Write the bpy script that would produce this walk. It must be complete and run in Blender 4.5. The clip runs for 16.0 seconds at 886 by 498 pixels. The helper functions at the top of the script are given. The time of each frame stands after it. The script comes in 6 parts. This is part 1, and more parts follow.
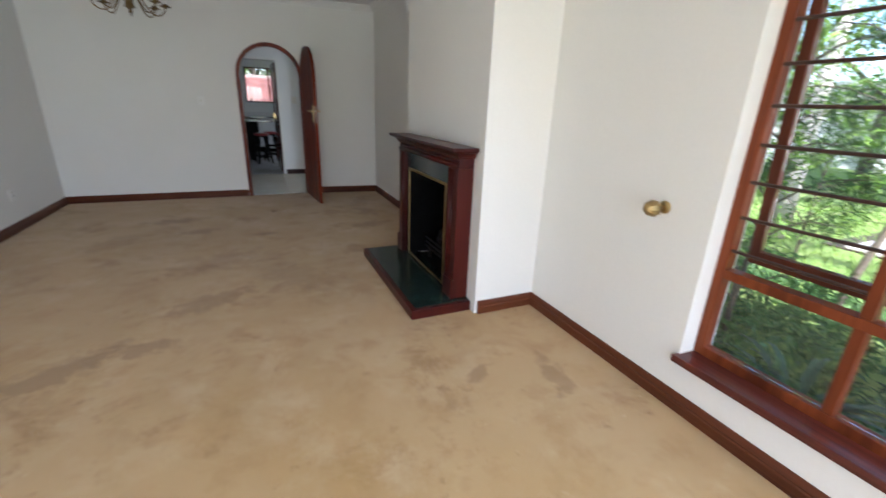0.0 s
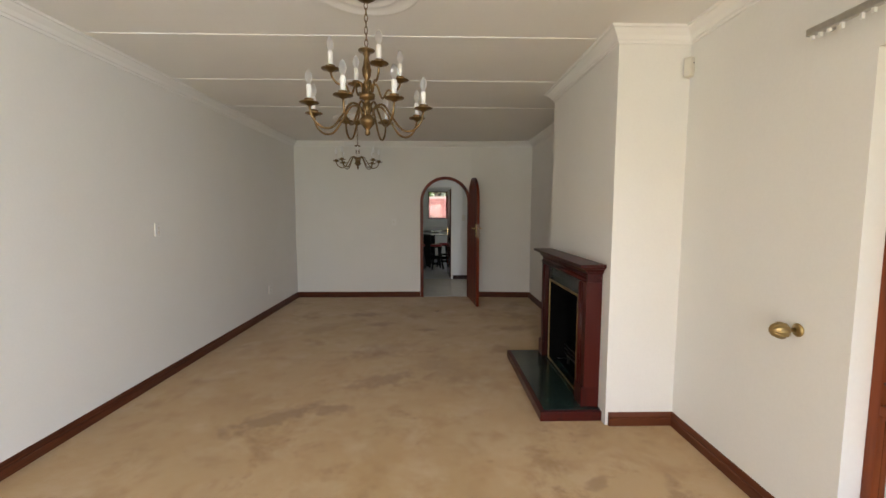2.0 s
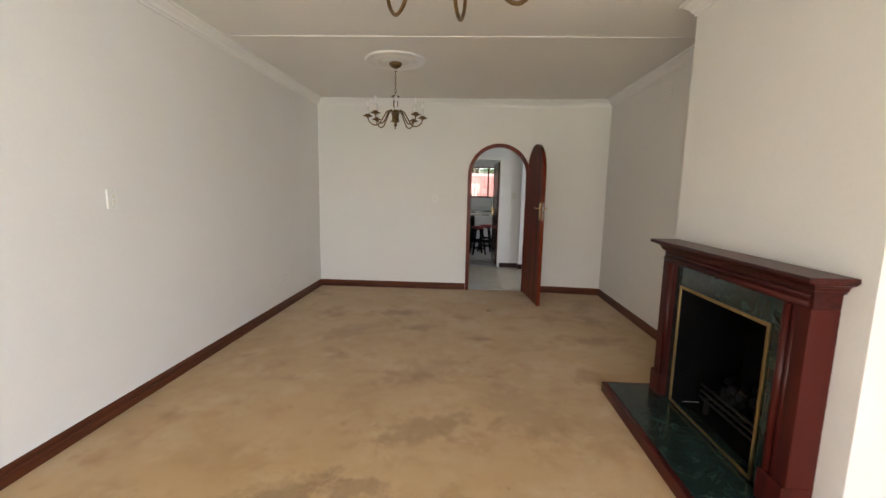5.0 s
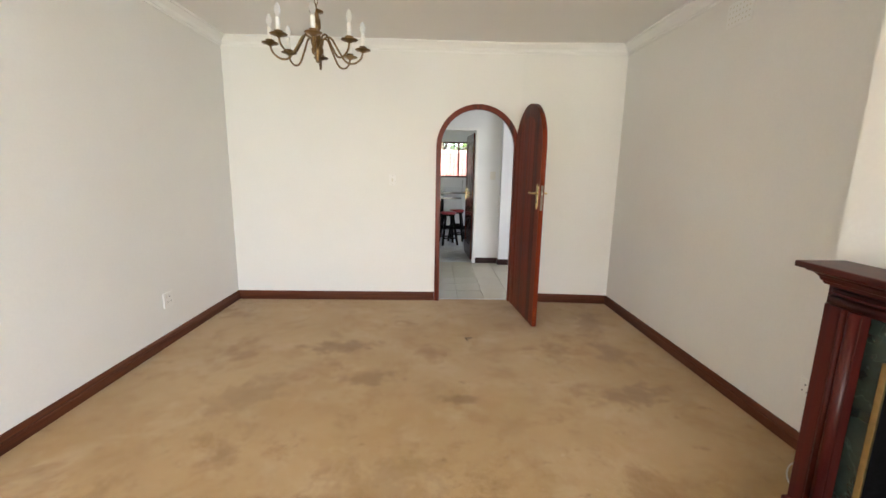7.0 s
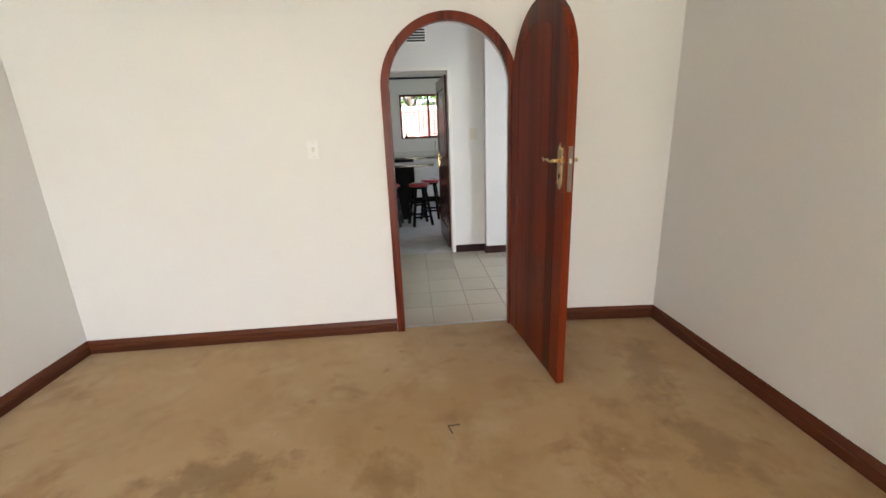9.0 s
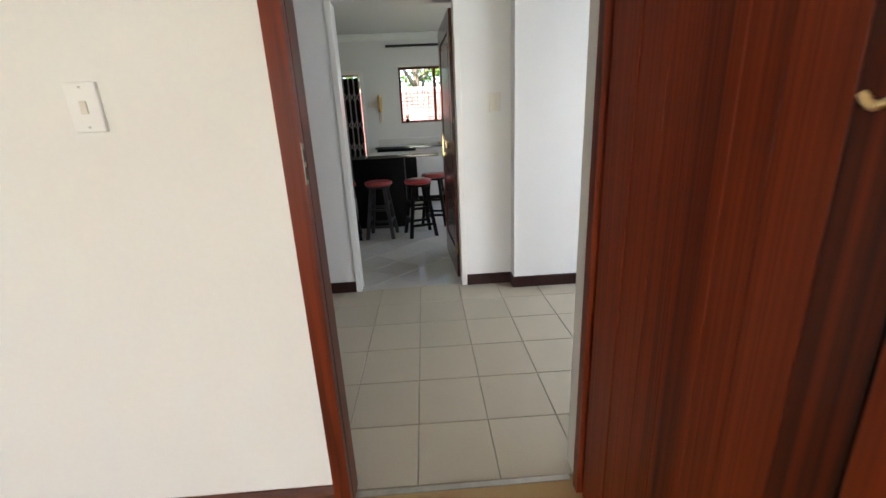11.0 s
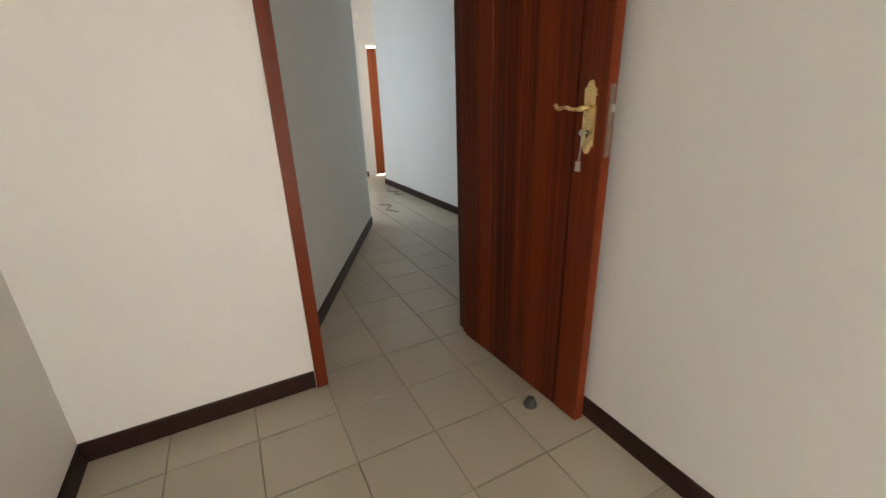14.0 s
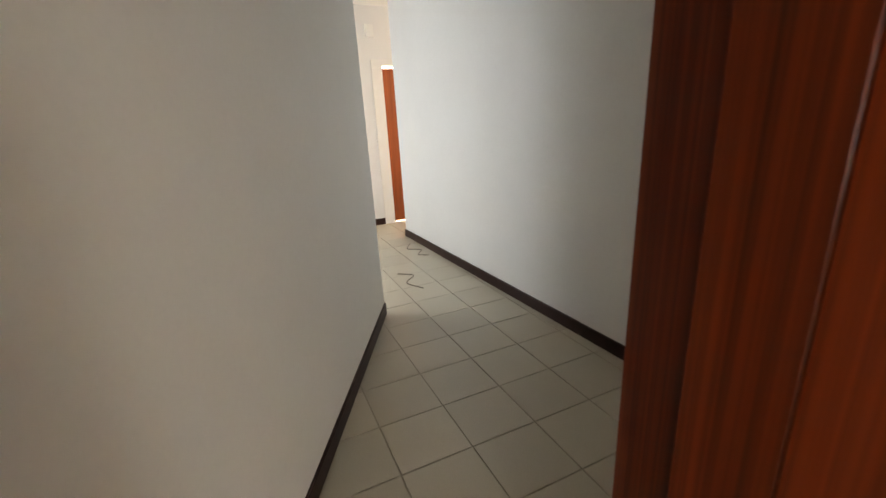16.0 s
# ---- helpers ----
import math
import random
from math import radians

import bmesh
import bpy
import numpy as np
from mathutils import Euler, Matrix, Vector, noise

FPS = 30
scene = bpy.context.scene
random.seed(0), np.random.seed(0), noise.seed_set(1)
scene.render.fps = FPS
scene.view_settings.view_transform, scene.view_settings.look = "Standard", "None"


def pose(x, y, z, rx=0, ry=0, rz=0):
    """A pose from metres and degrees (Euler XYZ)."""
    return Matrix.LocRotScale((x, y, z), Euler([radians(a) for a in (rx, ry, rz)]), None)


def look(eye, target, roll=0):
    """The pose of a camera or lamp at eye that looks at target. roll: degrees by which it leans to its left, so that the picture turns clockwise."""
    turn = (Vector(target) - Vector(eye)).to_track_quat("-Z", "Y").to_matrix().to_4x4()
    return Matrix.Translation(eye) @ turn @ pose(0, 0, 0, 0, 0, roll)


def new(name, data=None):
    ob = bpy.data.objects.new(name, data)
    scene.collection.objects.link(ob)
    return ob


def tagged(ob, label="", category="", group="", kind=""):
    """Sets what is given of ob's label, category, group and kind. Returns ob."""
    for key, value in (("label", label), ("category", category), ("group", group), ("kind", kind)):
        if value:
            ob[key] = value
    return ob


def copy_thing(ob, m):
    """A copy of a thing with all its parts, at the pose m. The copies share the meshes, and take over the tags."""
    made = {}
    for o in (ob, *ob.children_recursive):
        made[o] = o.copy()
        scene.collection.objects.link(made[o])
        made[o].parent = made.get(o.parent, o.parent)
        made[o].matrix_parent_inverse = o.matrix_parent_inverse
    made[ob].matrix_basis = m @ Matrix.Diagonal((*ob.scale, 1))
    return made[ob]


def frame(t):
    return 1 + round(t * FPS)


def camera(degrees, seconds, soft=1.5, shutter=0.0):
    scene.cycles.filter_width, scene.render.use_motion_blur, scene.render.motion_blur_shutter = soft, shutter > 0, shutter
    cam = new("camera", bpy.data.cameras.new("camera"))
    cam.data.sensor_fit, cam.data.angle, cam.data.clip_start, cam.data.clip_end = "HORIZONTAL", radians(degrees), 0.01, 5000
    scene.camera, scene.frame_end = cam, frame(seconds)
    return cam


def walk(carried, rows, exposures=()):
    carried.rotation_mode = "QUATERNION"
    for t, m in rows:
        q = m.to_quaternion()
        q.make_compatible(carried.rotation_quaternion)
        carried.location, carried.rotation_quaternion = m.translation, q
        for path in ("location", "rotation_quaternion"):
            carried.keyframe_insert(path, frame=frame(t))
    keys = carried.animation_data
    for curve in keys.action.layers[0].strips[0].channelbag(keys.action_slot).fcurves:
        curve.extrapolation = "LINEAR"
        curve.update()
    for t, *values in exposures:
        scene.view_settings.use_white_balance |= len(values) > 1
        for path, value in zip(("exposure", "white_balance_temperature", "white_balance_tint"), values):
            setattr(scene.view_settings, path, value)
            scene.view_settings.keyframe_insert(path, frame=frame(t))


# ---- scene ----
cam = camera(93.9, 16.0, shutter=0.2)
PATH = [
    (0, (-0.016, 0.536, 1.389), (0.768, 2.255, 0.732), 2.2),
    (0.5, (-0.01, 0.353, 1.354), (1.156, 1.789, 0.592), 4.3),
    (1, (0.016, 0.173, 1.351), (0.605, 1.889, 0.509), 5.5),
    (1.5, (0.071, 0.051, 1.45), (0.279, 1.981, 0.967), 2.9),
    (2, (0.068, 0.04, 1.509), (0.117, 2.031, 1.329), 0.1),
    (2.5, (0.019, 0.07, 1.508), (0.038, 2.065, 1.367), 0.4),
    (3, (-0.008, 0.135, 1.49), (-0.058, 2.13, 1.358), 0.4),
    (3.5, (-0.115, 0.337, 1.483), (-0.17, 2.331, 1.347), 0.8),
    (4, (-0.201, 0.567, 1.446), (-0.251, 2.551, 1.201), 1.0),
    (4.5, (-0.17, 0.936, 1.443), (-0.25, 2.914, 1.162), 1.1),
    (5, (-0.216, 1.297, 1.433), (-0.305, 3.276, 1.157), 1.2),
    (5.2, (-0.255, 1.45, 1.45), (-0.32, 3.431, 1.178), 1.3),
    (7.3, (-0.197, 3.052, 1.415), (-0.086, 5.003, 0.986), 0.3),
    (7.5, (-0.168, 3.209, 1.408), (-0.033, 5.142, 0.91), -0.1),
    (8, (-0.205, 3.631, 1.409), (-0.12, 5.569, 0.921), -1.2),
    (8.5, (-0.15, 4.075, 1.408), (0.034, 5.988, 0.855), -1.6),
    (9, (-0.022, 4.48, 1.41), (0.132, 6.397, 0.862), -2.2),
    (9.2, (-0.018, 4.644, 1.403), (0.16, 6.56, 0.861), -2.3),
    (11.3, (0.216, 6.43, 1.242), (0.245, 8.338, 0.641), -3.1),
    (11.5, (0.219, 6.601, 1.244), (0.138, 8.504, 0.636), -2.3),
    (12, (0.279, 6.959, 1.259), (0.084, 8.861, 0.669), -0.5),
    (12.5, (0.183, 7.342, 1.289), (-0.35, 9.156, 0.638), 0.4),
    (13, (0.1, 7.694, 1.292), (-0.911, 9.262, 0.571), 1.2),
    (13.5, (-0.142, 7.903, 1.283), (-1.539, 9.1, 0.498), 1.1),
    (14, (-0.481, 8.103, 1.277), (-2.144, 8.965, 0.578), -1.9),
    (14.5, (-0.816, 8.275, 1.29), (-2.563, 8.956, 0.593), -2.3),
    (15, (-1.194, 8.400, 1.301), (-3.003, 8.985, 0.682), -1.9),
    (15.5, (-1.533, 8.528, 1.308), (-3.299, 9.236, 0.692), -1.4),
    (16, (-1.914, 8.654, 1.322), (-3.652, 9.448, 0.732), -3.2),
]
walk(cam, [(t, look(eye, target, roll)) for t, eye, target, roll in PATH],
     exposures=[(0.0, 1.8, 5350, 14), (0.5, 1.45, 6100, 15), (1.0, 1.3, 5750, 14), (1.5, 1.45, 6100, 15), (2.0, 1.55, 6200, 16), (3.5, 1.75, 6000, 16), (5.0, 2.2, 6150, 17),
                (7.5, 3.12, 6000, 15), (9.0, 3.05, 6050, 16), (11.5, 3.05, 6050, 15), (12.0, 2.8, 6050, 15), (12.5, 3.1, 8200, 16), (13.5, 3.9, 7700, 15), (14.5, 4.1, 7500, 15),
                (15.0, 4.1, 7700, 16), (16.0, 4.5, 8400, 19)])

# ---------------------------------------------------------------- world and light
SUN_FROM = Vector((-0.38, -0.66, 0.65)).normalized()
world = bpy.data.worlds.new("sky")
scene.world = world
world.use_nodes = True
wn, wl = world.node_tree.nodes, world.node_tree.links
sky = wn.new("ShaderNodeTexSky")
sky.sky_type = "NISHITA"
sky.sun_disc = False
sky.sun_elevation = math.asin(SUN_FROM.z)
sky.sun_rotation = math.atan2(SUN_FROM.x, SUN_FROM.y)
wn["Background"].inputs["Strength"].default_value = 0.14
wl.new(sky.outputs["Color"], wn["Background"].inputs["Color"])

sun = new("sun", bpy.data.lights.new("sun", "SUN"))
sun.data.energy, sun.data.angle, sun.data.color = 5.0, radians(0.5), (1.0, 0.95, 0.86)
sun.matrix_world = look(SUN_FROM * 30, (0, 0, 0))


def window_or_fill_light(name, eye, target, width, height, power, color):
    """Area lamp at a window: its sky light, or added fill at an unseen one."""
    lamp = new(name, bpy.data.lights.new(name, "AREA"))
    lamp.data.shape, lamp.data.size, lamp.data.size_y = "RECTANGLE", width, height
    lamp.data.energy, lamp.data.color = power, color
    lamp.matrix_world = look(eye, target)
    return lamp


window_or_fill_light("skylight_garden_window", (1.80, -0.75, 1.22), (0.80, -0.75, 0.80), 2.0, 1.7, 35, (0.72, 0.86, 1.0))
window_or_fill_light("skylight_south_window", (-0.30, -2.44, 1.06), (0.02, -1.44, 1.10), 2.5, 1.95, 21, (1.0, 0.965, 0.91))
# Fill lamp for hall and entry, placed at an unseen south window.
window_or_fill_light("fill_light_entry", (3.45, 7.47, 1.25), (1.3, 8.1, 1.1), 1.25, 1.7, 7.0, (0.82, 0.91, 1.0))
# Added fill lamp for the kitchen, set at an unseen east opening.
window_or_fill_light("fill_light_kitchen", (2.36, 11.6, 1.5), (1.36, 11.6, 1.3), 1.6, 1.0, 1.9, (1.0, 1.0, 0.98))
# Bluish fill lamp added inside the passage, in front of a closed-off opening.
window_or_fill_light("fill_light_passage", (-5.95, 7.66, 1.35), (-6.1, 8.9, 0.95), 1.35, 1.0, 2.4, (0.60, 0.79, 1.0))


# Warm fill lamp added to brighten the passage's far end.
window_or_fill_light("fill_light_nook", (-6.99, 11.74, 1.45), (-6.99, 10.8, 1.1), 0.55, 1.1, 0.9, (1.0, 0.94, 0.84))


# ---------------------------------------------------------------- materials
def rgb(c):
    return (c[0], c[1], c[2], 1.0)


def material(name, color, rough=0.5, metal=0.0, other=None, scale=6.0, mix=0.5, fine=0.0, fine_scale=180.0,
             bump=0.0, bump_scale=120.0, per_object=0.0, coat=0.0, stretch=(1, 1, 1), rough_var=0.0, spec=0.5, in_place=False):
    """Principled paint with broad variation to a second colour, fine grain, bump and per-object variation."""
    m = bpy.data.materials.new(name)
    m.use_nodes = True
    n, l = m.node_tree.nodes, m.node_tree.links
    b = n["Principled BSDF"]
    b.inputs["Base Color"].default_value = rgb(color)
    b.inputs["Roughness"].default_value = rough
    b.inputs["Metallic"].default_value = metal
    b.inputs["Coat Weight"].default_value = coat
    b.inputs["Coat Roughness"].default_value = 0.12
    b.inputs["Specular IOR Level"].default_value = spec
    co = n.new("ShaderNodeTexCoord")
    mp = n.new("ShaderNodeMapping")
    mp.inputs["Scale"].default_value = stretch
    if in_place:
        l.new(n.new("ShaderNodeNewGeometry").outputs["Position"], mp.inputs["Vector"])
    else:
        l.new(co.outputs["Object"], mp.inputs["Vector"])
    out = None
    if other is not None:
        t = n.new("ShaderNodeTexNoise")
        t.inputs["Scale"].default_value, t.inputs["Detail"].default_value, t.inputs["Roughness"].default_value = scale, 5.0, 0.62
        l.new(mp.outputs["Vector"], t.inputs["Vector"])
        r = n.new("ShaderNodeMapRange")
        r.inputs["From Min"].default_value, r.inputs["From Max"].default_value = 0.35, 0.68
        r.inputs["To Max"].default_value = mix
        l.new(t.outputs["Fac"], r.inputs["Value"])
        x = n.new("ShaderNodeMix")
        x.data_type = "RGBA"
        x.inputs["A"].default_value, x.inputs["B"].default_value = rgb(color), rgb(other)
        l.new(r.outputs["Result"], x.inputs["Factor"])
        out = x.outputs["Result"]
        if rough_var:
            rr = n.new("ShaderNodeMapRange")
            rr.inputs["From Min"].default_value, rr.inputs["From Max"].default_value = 0.3, 0.7
            rr.inputs["To Min"].default_value, rr.inputs["To Max"].default_value = max(rough - rough_var, 0.02), rough + rough_var
            l.new(t.outputs["Fac"], rr.inputs["Value"])
            l.new(rr.outputs["Result"], b.inputs["Roughness"])
    if fine:
        t2 = n.new("ShaderNodeTexNoise")
        t2.inputs["Scale"].default_value, t2.inputs["Detail"].default_value = fine_scale, 3.0
        l.new(mp.outputs["Vector"], t2.inputs["Vector"])
        h = n.new("ShaderNodeHueSaturation")
        v = n.new("ShaderNodeMapRange")
        v.inputs["From Min"].default_value, v.inputs["From Max"].default_value = 0.25, 0.75
        v.inputs["To Min"].default_value, v.inputs["To Max"].default_value = 1.0 - fine, 1.0 + fine
        l.new(t2.outputs["Fac"], v.inputs["Value"])
        l.new(v.outputs["Result"], h.inputs["Value"])
        if out is not None:
            l.new(out, h.inputs["Color"])
        else:
            h.inputs["Color"].default_value = rgb(color)
        out = h.outputs["Color"]
    if per_object:
        oi = n.new("ShaderNodeObjectInfo")
        h2 = n.new("ShaderNodeHueSaturation")
        v2 = n.new("ShaderNodeMapRange")
        v2.inputs["To Min"].default_value, v2.inputs["To Max"].default_value = 1.0 - per_object, 1.0 + per_object
        l.new(oi.outputs["Random"], v2.inputs["Value"])
        l.new(v2.outputs["Result"], h2.inputs["Value"])
        if out is not None:
            l.new(out, h2.inputs["Color"])
        else:
            h2.inputs["Color"].default_value = rgb(color)
        out = h2.outputs["Color"]
    if out is not None:
        l.new(out, b.inputs["Base Color"])
    if bump:
        t3 = n.new("ShaderNodeTexNoise")
        t3.inputs["Scale"].default_value, t3.inputs["Detail"].default_value = bump_scale, 4.0
        l.new(mp.outputs["Vector"], t3.inputs["Vector"])
        u = n.new("ShaderNodeBump")
        u.inputs["Strength"].default_value, u.inputs["Distance"].default_value = bump, 0.01
        l.new(t3.outputs["Fac"], u.inputs["Height"])
        l.new(u.outputs["Normal"], b.inputs["Normal"])
    return m


def wood(name, dark, light, rough=0.35, coat=0.3, grain=(38, 38, 1.4), band=0.9, low=0.8, vary=0.30, stripe=0.0):
    """Stained timber with long grain along the object's z axis."""
    m = bpy.data.materials.new(name)
    m.use_nodes = True
    n, l = m.node_tree.nodes, m.node_tree.links
    b = n["Principled BSDF"]
    b.inputs["Roughness"].default_value, b.inputs["Coat Weight"].default_value = rough, coat
    b.inputs["Coat Roughness"].default_value = 0.2
    b.inputs["Specular IOR Level"].default_value = 0.18
    co = n.new("ShaderNodeTexCoord")
    mp = n.new("ShaderNodeMapping")
    mp.inputs["Scale"].default_value = grain
    l.new(co.outputs["Object"], mp.inputs["Vector"])
    t = n.new("ShaderNodeTexNoise")
    t.inputs["Scale"].default_value, t.inputs["Detail"].default_value, t.inputs["Distortion"].default_value = 1.0, 6.0, 0.4
    l.new(mp.outputs["Vector"], t.inputs["Vector"])
    mp2 = n.new("ShaderNodeMapping")
    mp2.inputs["Scale"].default_value = [g * 0.16 for g in grain]
    l.new(co.outputs["Object"], mp2.inputs["Vector"])
    t2 = n.new("ShaderNodeTexNoise")
    t2.inputs["Scale"].default_value, t2.inputs["Detail"].default_value = 1.0, 2.0
    l.new(mp2.outputs["Vector"], t2.inputs["Vector"])
    oi = n.new("ShaderNodeObjectInfo")
    s = n.new("ShaderNodeMath")
    s.operation = "MULTIPLY_ADD"
    s.inputs[1].default_value = vary
    l.new(oi.outputs["Random"], s.inputs[0])
    l.new(t2.outputs["Fac"], s.inputs[2])
    a = n.new("ShaderNodeMath")
    a.operation = "ADD"
    l.new(t.outputs["Fac"], a.inputs[0])
    l.new(s.outputs["Value"], a.inputs[1])
    r = n.new("ShaderNodeMapRange")
    r.inputs["From Min"].default_value, r.inputs["From Max"].default_value = low, low + band * 0.5
    l.new(a.outputs["Value"], r.inputs["Value"])
    x = n.new("ShaderNodeMix")
    x.data_type = "RGBA"
    x.inputs["A"].default_value, x.inputs["B"].default_value = rgb(dark), rgb(light)
    l.new(r.outputs["Result"], x.inputs["Factor"])
    mp3 = n.new("ShaderNodeMapping")
    mp3.inputs["Scale"].default_value = [g * 4.5 if g > 10 else g * 0.7 for g in grain]
    l.new(co.outputs["Object"], mp3.inputs["Vector"])
    t3 = n.new("ShaderNodeTexNoise")
    t3.inputs["Scale"].default_value, t3.inputs["Detail"].default_value = 1.0, 2.0
    l.new(mp3.outputs["Vector"], t3.inputs["Vector"])
    r3 = n.new("ShaderNodeMapRange")
    r3.inputs["From Min"].default_value, r3.inputs["From Max"].default_value = 0.35, 0.65
    r3.inputs["To Min"].default_value, r3.inputs["To Max"].default_value = 1.0 - stripe, 1.0 + stripe * 0.5
    l.new(t3.outputs["Fac"], r3.inputs["Value"])
    hv = n.new("ShaderNodeHueSaturation")
    l.new(r3.outputs["Result"], hv.inputs["Value"])
    l.new(x.outputs["Result"], hv.inputs["Color"])
    l.new(hv.outputs["Color"], b.inputs["Base Color"])
    u = n.new("ShaderNodeBump")
    u.inputs["Strength"].default_value, u.inputs["Distance"].default_value = 0.12, 0.004
    l.new(t.outputs["Fac"], u.inputs["Height"])
    l.new(u.outputs["Normal"], b.inputs["Normal"])
    return m


def carpet_material():
    """Worn beige cut-pile carpet with brown stains and traffic marks."""
    m = bpy.data.materials.new("carpet_pile")
    m.use_nodes = True
    n, l = m.node_tree.nodes, m.node_tree.links
    b = n["Principled BSDF"]
    b.inputs["Roughness"].default_value = 0.95
    b.inputs["Specular IOR Level"].default_value = 0.1
    b.inputs["Sheen Weight"].default_value = 0.3
    co = n.new("ShaderNodeTexCoord")

    def cloud(scale, detail, lo, hi, dist=0.0, rough=0.6, shift=0.0, stretch=(1, 1, 1)):
        mp = n.new("ShaderNodeMapping")
        mp.inputs["Location"].default_value = (shift, shift * 0.7, 0)
        mp.inputs["Scale"].default_value = stretch
        l.new(co.outputs["Object"], mp.inputs["Vector"])
        t = n.new("ShaderNodeTexNoise")
        t.inputs["Scale"].default_value, t.inputs["Detail"].default_value = scale, detail
        t.inputs["Distortion"].default_value, t.inputs["Roughness"].default_value = dist, rough
        l.new(mp.outputs["Vector"], t.inputs["Vector"])
        r = n.new("ShaderNodeMapRange")
        r.inputs["From Min"].default_value, r.inputs["From Max"].default_value = lo, hi
        l.new(t.outputs["Fac"], r.inputs["Value"])
        return r.outputs["Result"], t.outputs["Fac"]

    def blend(a, c, fac, amount):
        k = n.new("ShaderNodeMath")
        k.operation = "MULTIPLY"
        k.inputs[1].default_value = amount
        l.new(fac, k.inputs[0])
        x = n.new("ShaderNodeMix")
        x.data_type = "RGBA"
        if isinstance(a, tuple):
            x.inputs["A"].default_value = rgb(a)
        else:
            l.new(a, x.inputs["A"])
        x.inputs["B"].default_value = rgb(c)
        l.new(k.outputs["Value"], x.inputs["Factor"])
        return x.outputs["Result"]

    big, _ = cloud(0.75, 4.0, 0.40, 0.66, 0.15)
    patch, _ = cloud(3.4, 10.0, 0.50, 0.66, 0.2, 0.66, 3.1)
    stain, _ = cloud(1.7, 10.0, 0.56, 0.66, 0.25, 0.70, 7.7)
    spot, _ = cloud(8.0, 8.0, 0.61, 0.70, 0.15, 0.65, 11.3)
    pale, _ = cloud(2.6, 10.0, 0.51, 0.68, 0.2, 0.68, 19.0)
    fleck, _ = cloud(26.0, 6.0, 0.66, 0.74, 0.1, 0.6, 5.3)
    grain, raw = cloud(420.0, 2.0, 0.3, 0.7)
    c = blend((0.54, 0.36, 0.168), (0.45, 0.272, 0.093), big, 0.9)
    c = blend(c, (0.38, 0.215, 0.068), patch, 0.55)
    c = blend(c, (0.60, 0.430, 0.240), pale, 0.65)
    c = blend(c, (0.30, 0.155, 0.042), stain, 0.62)
    c = blend(c, (0.25, 0.130, 0.040), spot, 0.50)
    c = blend(c, (0.70, 0.55, 0.36), fleck, 0.50)
    warp = n.new("ShaderNodeTexNoise")
    warp.inputs["Scale"].default_value, warp.inputs["Detail"].default_value, warp.inputs["Roughness"].default_value = 9.0, 8.0, 0.68
    l.new(co.outputs["Object"], warp.inputs["Vector"])
    # x, y, half length, half width, turn, strength
    for sx, sy, la, lb, ang, k in ((-1.10, 2.96, 0.40, 0.13, 38, 0.55), (-0.72, 3.09, 0.24, 0.09, 8, 0.50), (-0.40, 3.65, 0.34, 0.14, 30, 0.45), (-0.93, 6.03, 0.34, 0.12, 8, 0.55), (-0.62, 5.50, 0.20, 0.12, 0, 0.50),
                                   (1.28, 5.90, 0.26, 0.16, 100, 0.45), (1.16, 5.28, 0.30, 0.14, 20, 0.50), (-0.01, 5.22, 0.16, 0.07, 10, 0.55), (-0.60, 1.675, 0.15, 0.036, 3, 0.80), (-0.515, 1.41, 0.13, 0.032, 42, 0.80), (-0.64, 1.29, 0.12, 0.022, 42, 0.65), (1.38, 2.05, 0.22, 0.07, 75, 0.45), (0.36, 1.53, 0.035, 0.025, 0, 0.6),
                                   (1.36, 6.60, 0.42, 0.16, 70, 0.40), (-0.45, 4.45, 0.46, 0.26, 30, 0.30), (0.25, 3.9, 0.5, 0.25, 120, 0.25), (0.98, 2.2, 0.14, 0.05, 40, 0.45), (-1.35, 5.3, 0.35, 0.2, 60, 0.3)):
        sub = n.new("ShaderNodeVectorMath")
        sub.operation = "SUBTRACT"
        sub.inputs[1].default_value = (sx, sy, 0)
        l.new(co.outputs["Object"], sub.inputs[0])
        rot = n.new("ShaderNodeVectorRotate")
        rot.rotation_type = "Z_AXIS"
        rot.inputs["Angle"].default_value = radians(-ang)
        l.new(sub.outputs["Vector"], rot.inputs["Vector"])
        mul = n.new("ShaderNodeVectorMath")
        mul.operation = "MULTIPLY"
        mul.inputs[1].default_value = (1 / la, 1 / lb, 0)
        l.new(rot.outputs["Vector"], mul.inputs[0])
        ln = n.new("ShaderNodeVectorMath")
        ln.operation = "LENGTH"
        l.new(mul.outputs["Vector"], ln.inputs[0])
        ad = n.new("ShaderNodeMath")
        ad.operation = "MULTIPLY_ADD"
        ad.inputs[1].default_value = 3.6
        l.new(warp.outputs["Fac"], ad.inputs[0])
        l.new(ln.outputs["Value"], ad.inputs[2])
        rg = n.new("ShaderNodeMapRange")
        rg.inputs["From Min"].default_value, rg.inputs["From Max"].default_value = 2.85, 2.25
        l.new(ad.outputs["Value"], rg.inputs["Value"])
        c = blend(c, (0.24, 0.130, 0.042), rg.outputs["Result"], min(k * 1.1, 0.8))
    c = blend(c, (0.36, 0.235, 0.10), grain, 0.25)
    l.new(c, b.inputs["Base Color"])
    u = n.new("ShaderNodeBump")
    u.inputs["Strength"].default_value, u.inputs["Distance"].default_value = 0.5, 0.004
    l.new(raw, u.inputs["Height"])
    l.new(u.outputs["Normal"], b.inputs["Normal"])
    return m


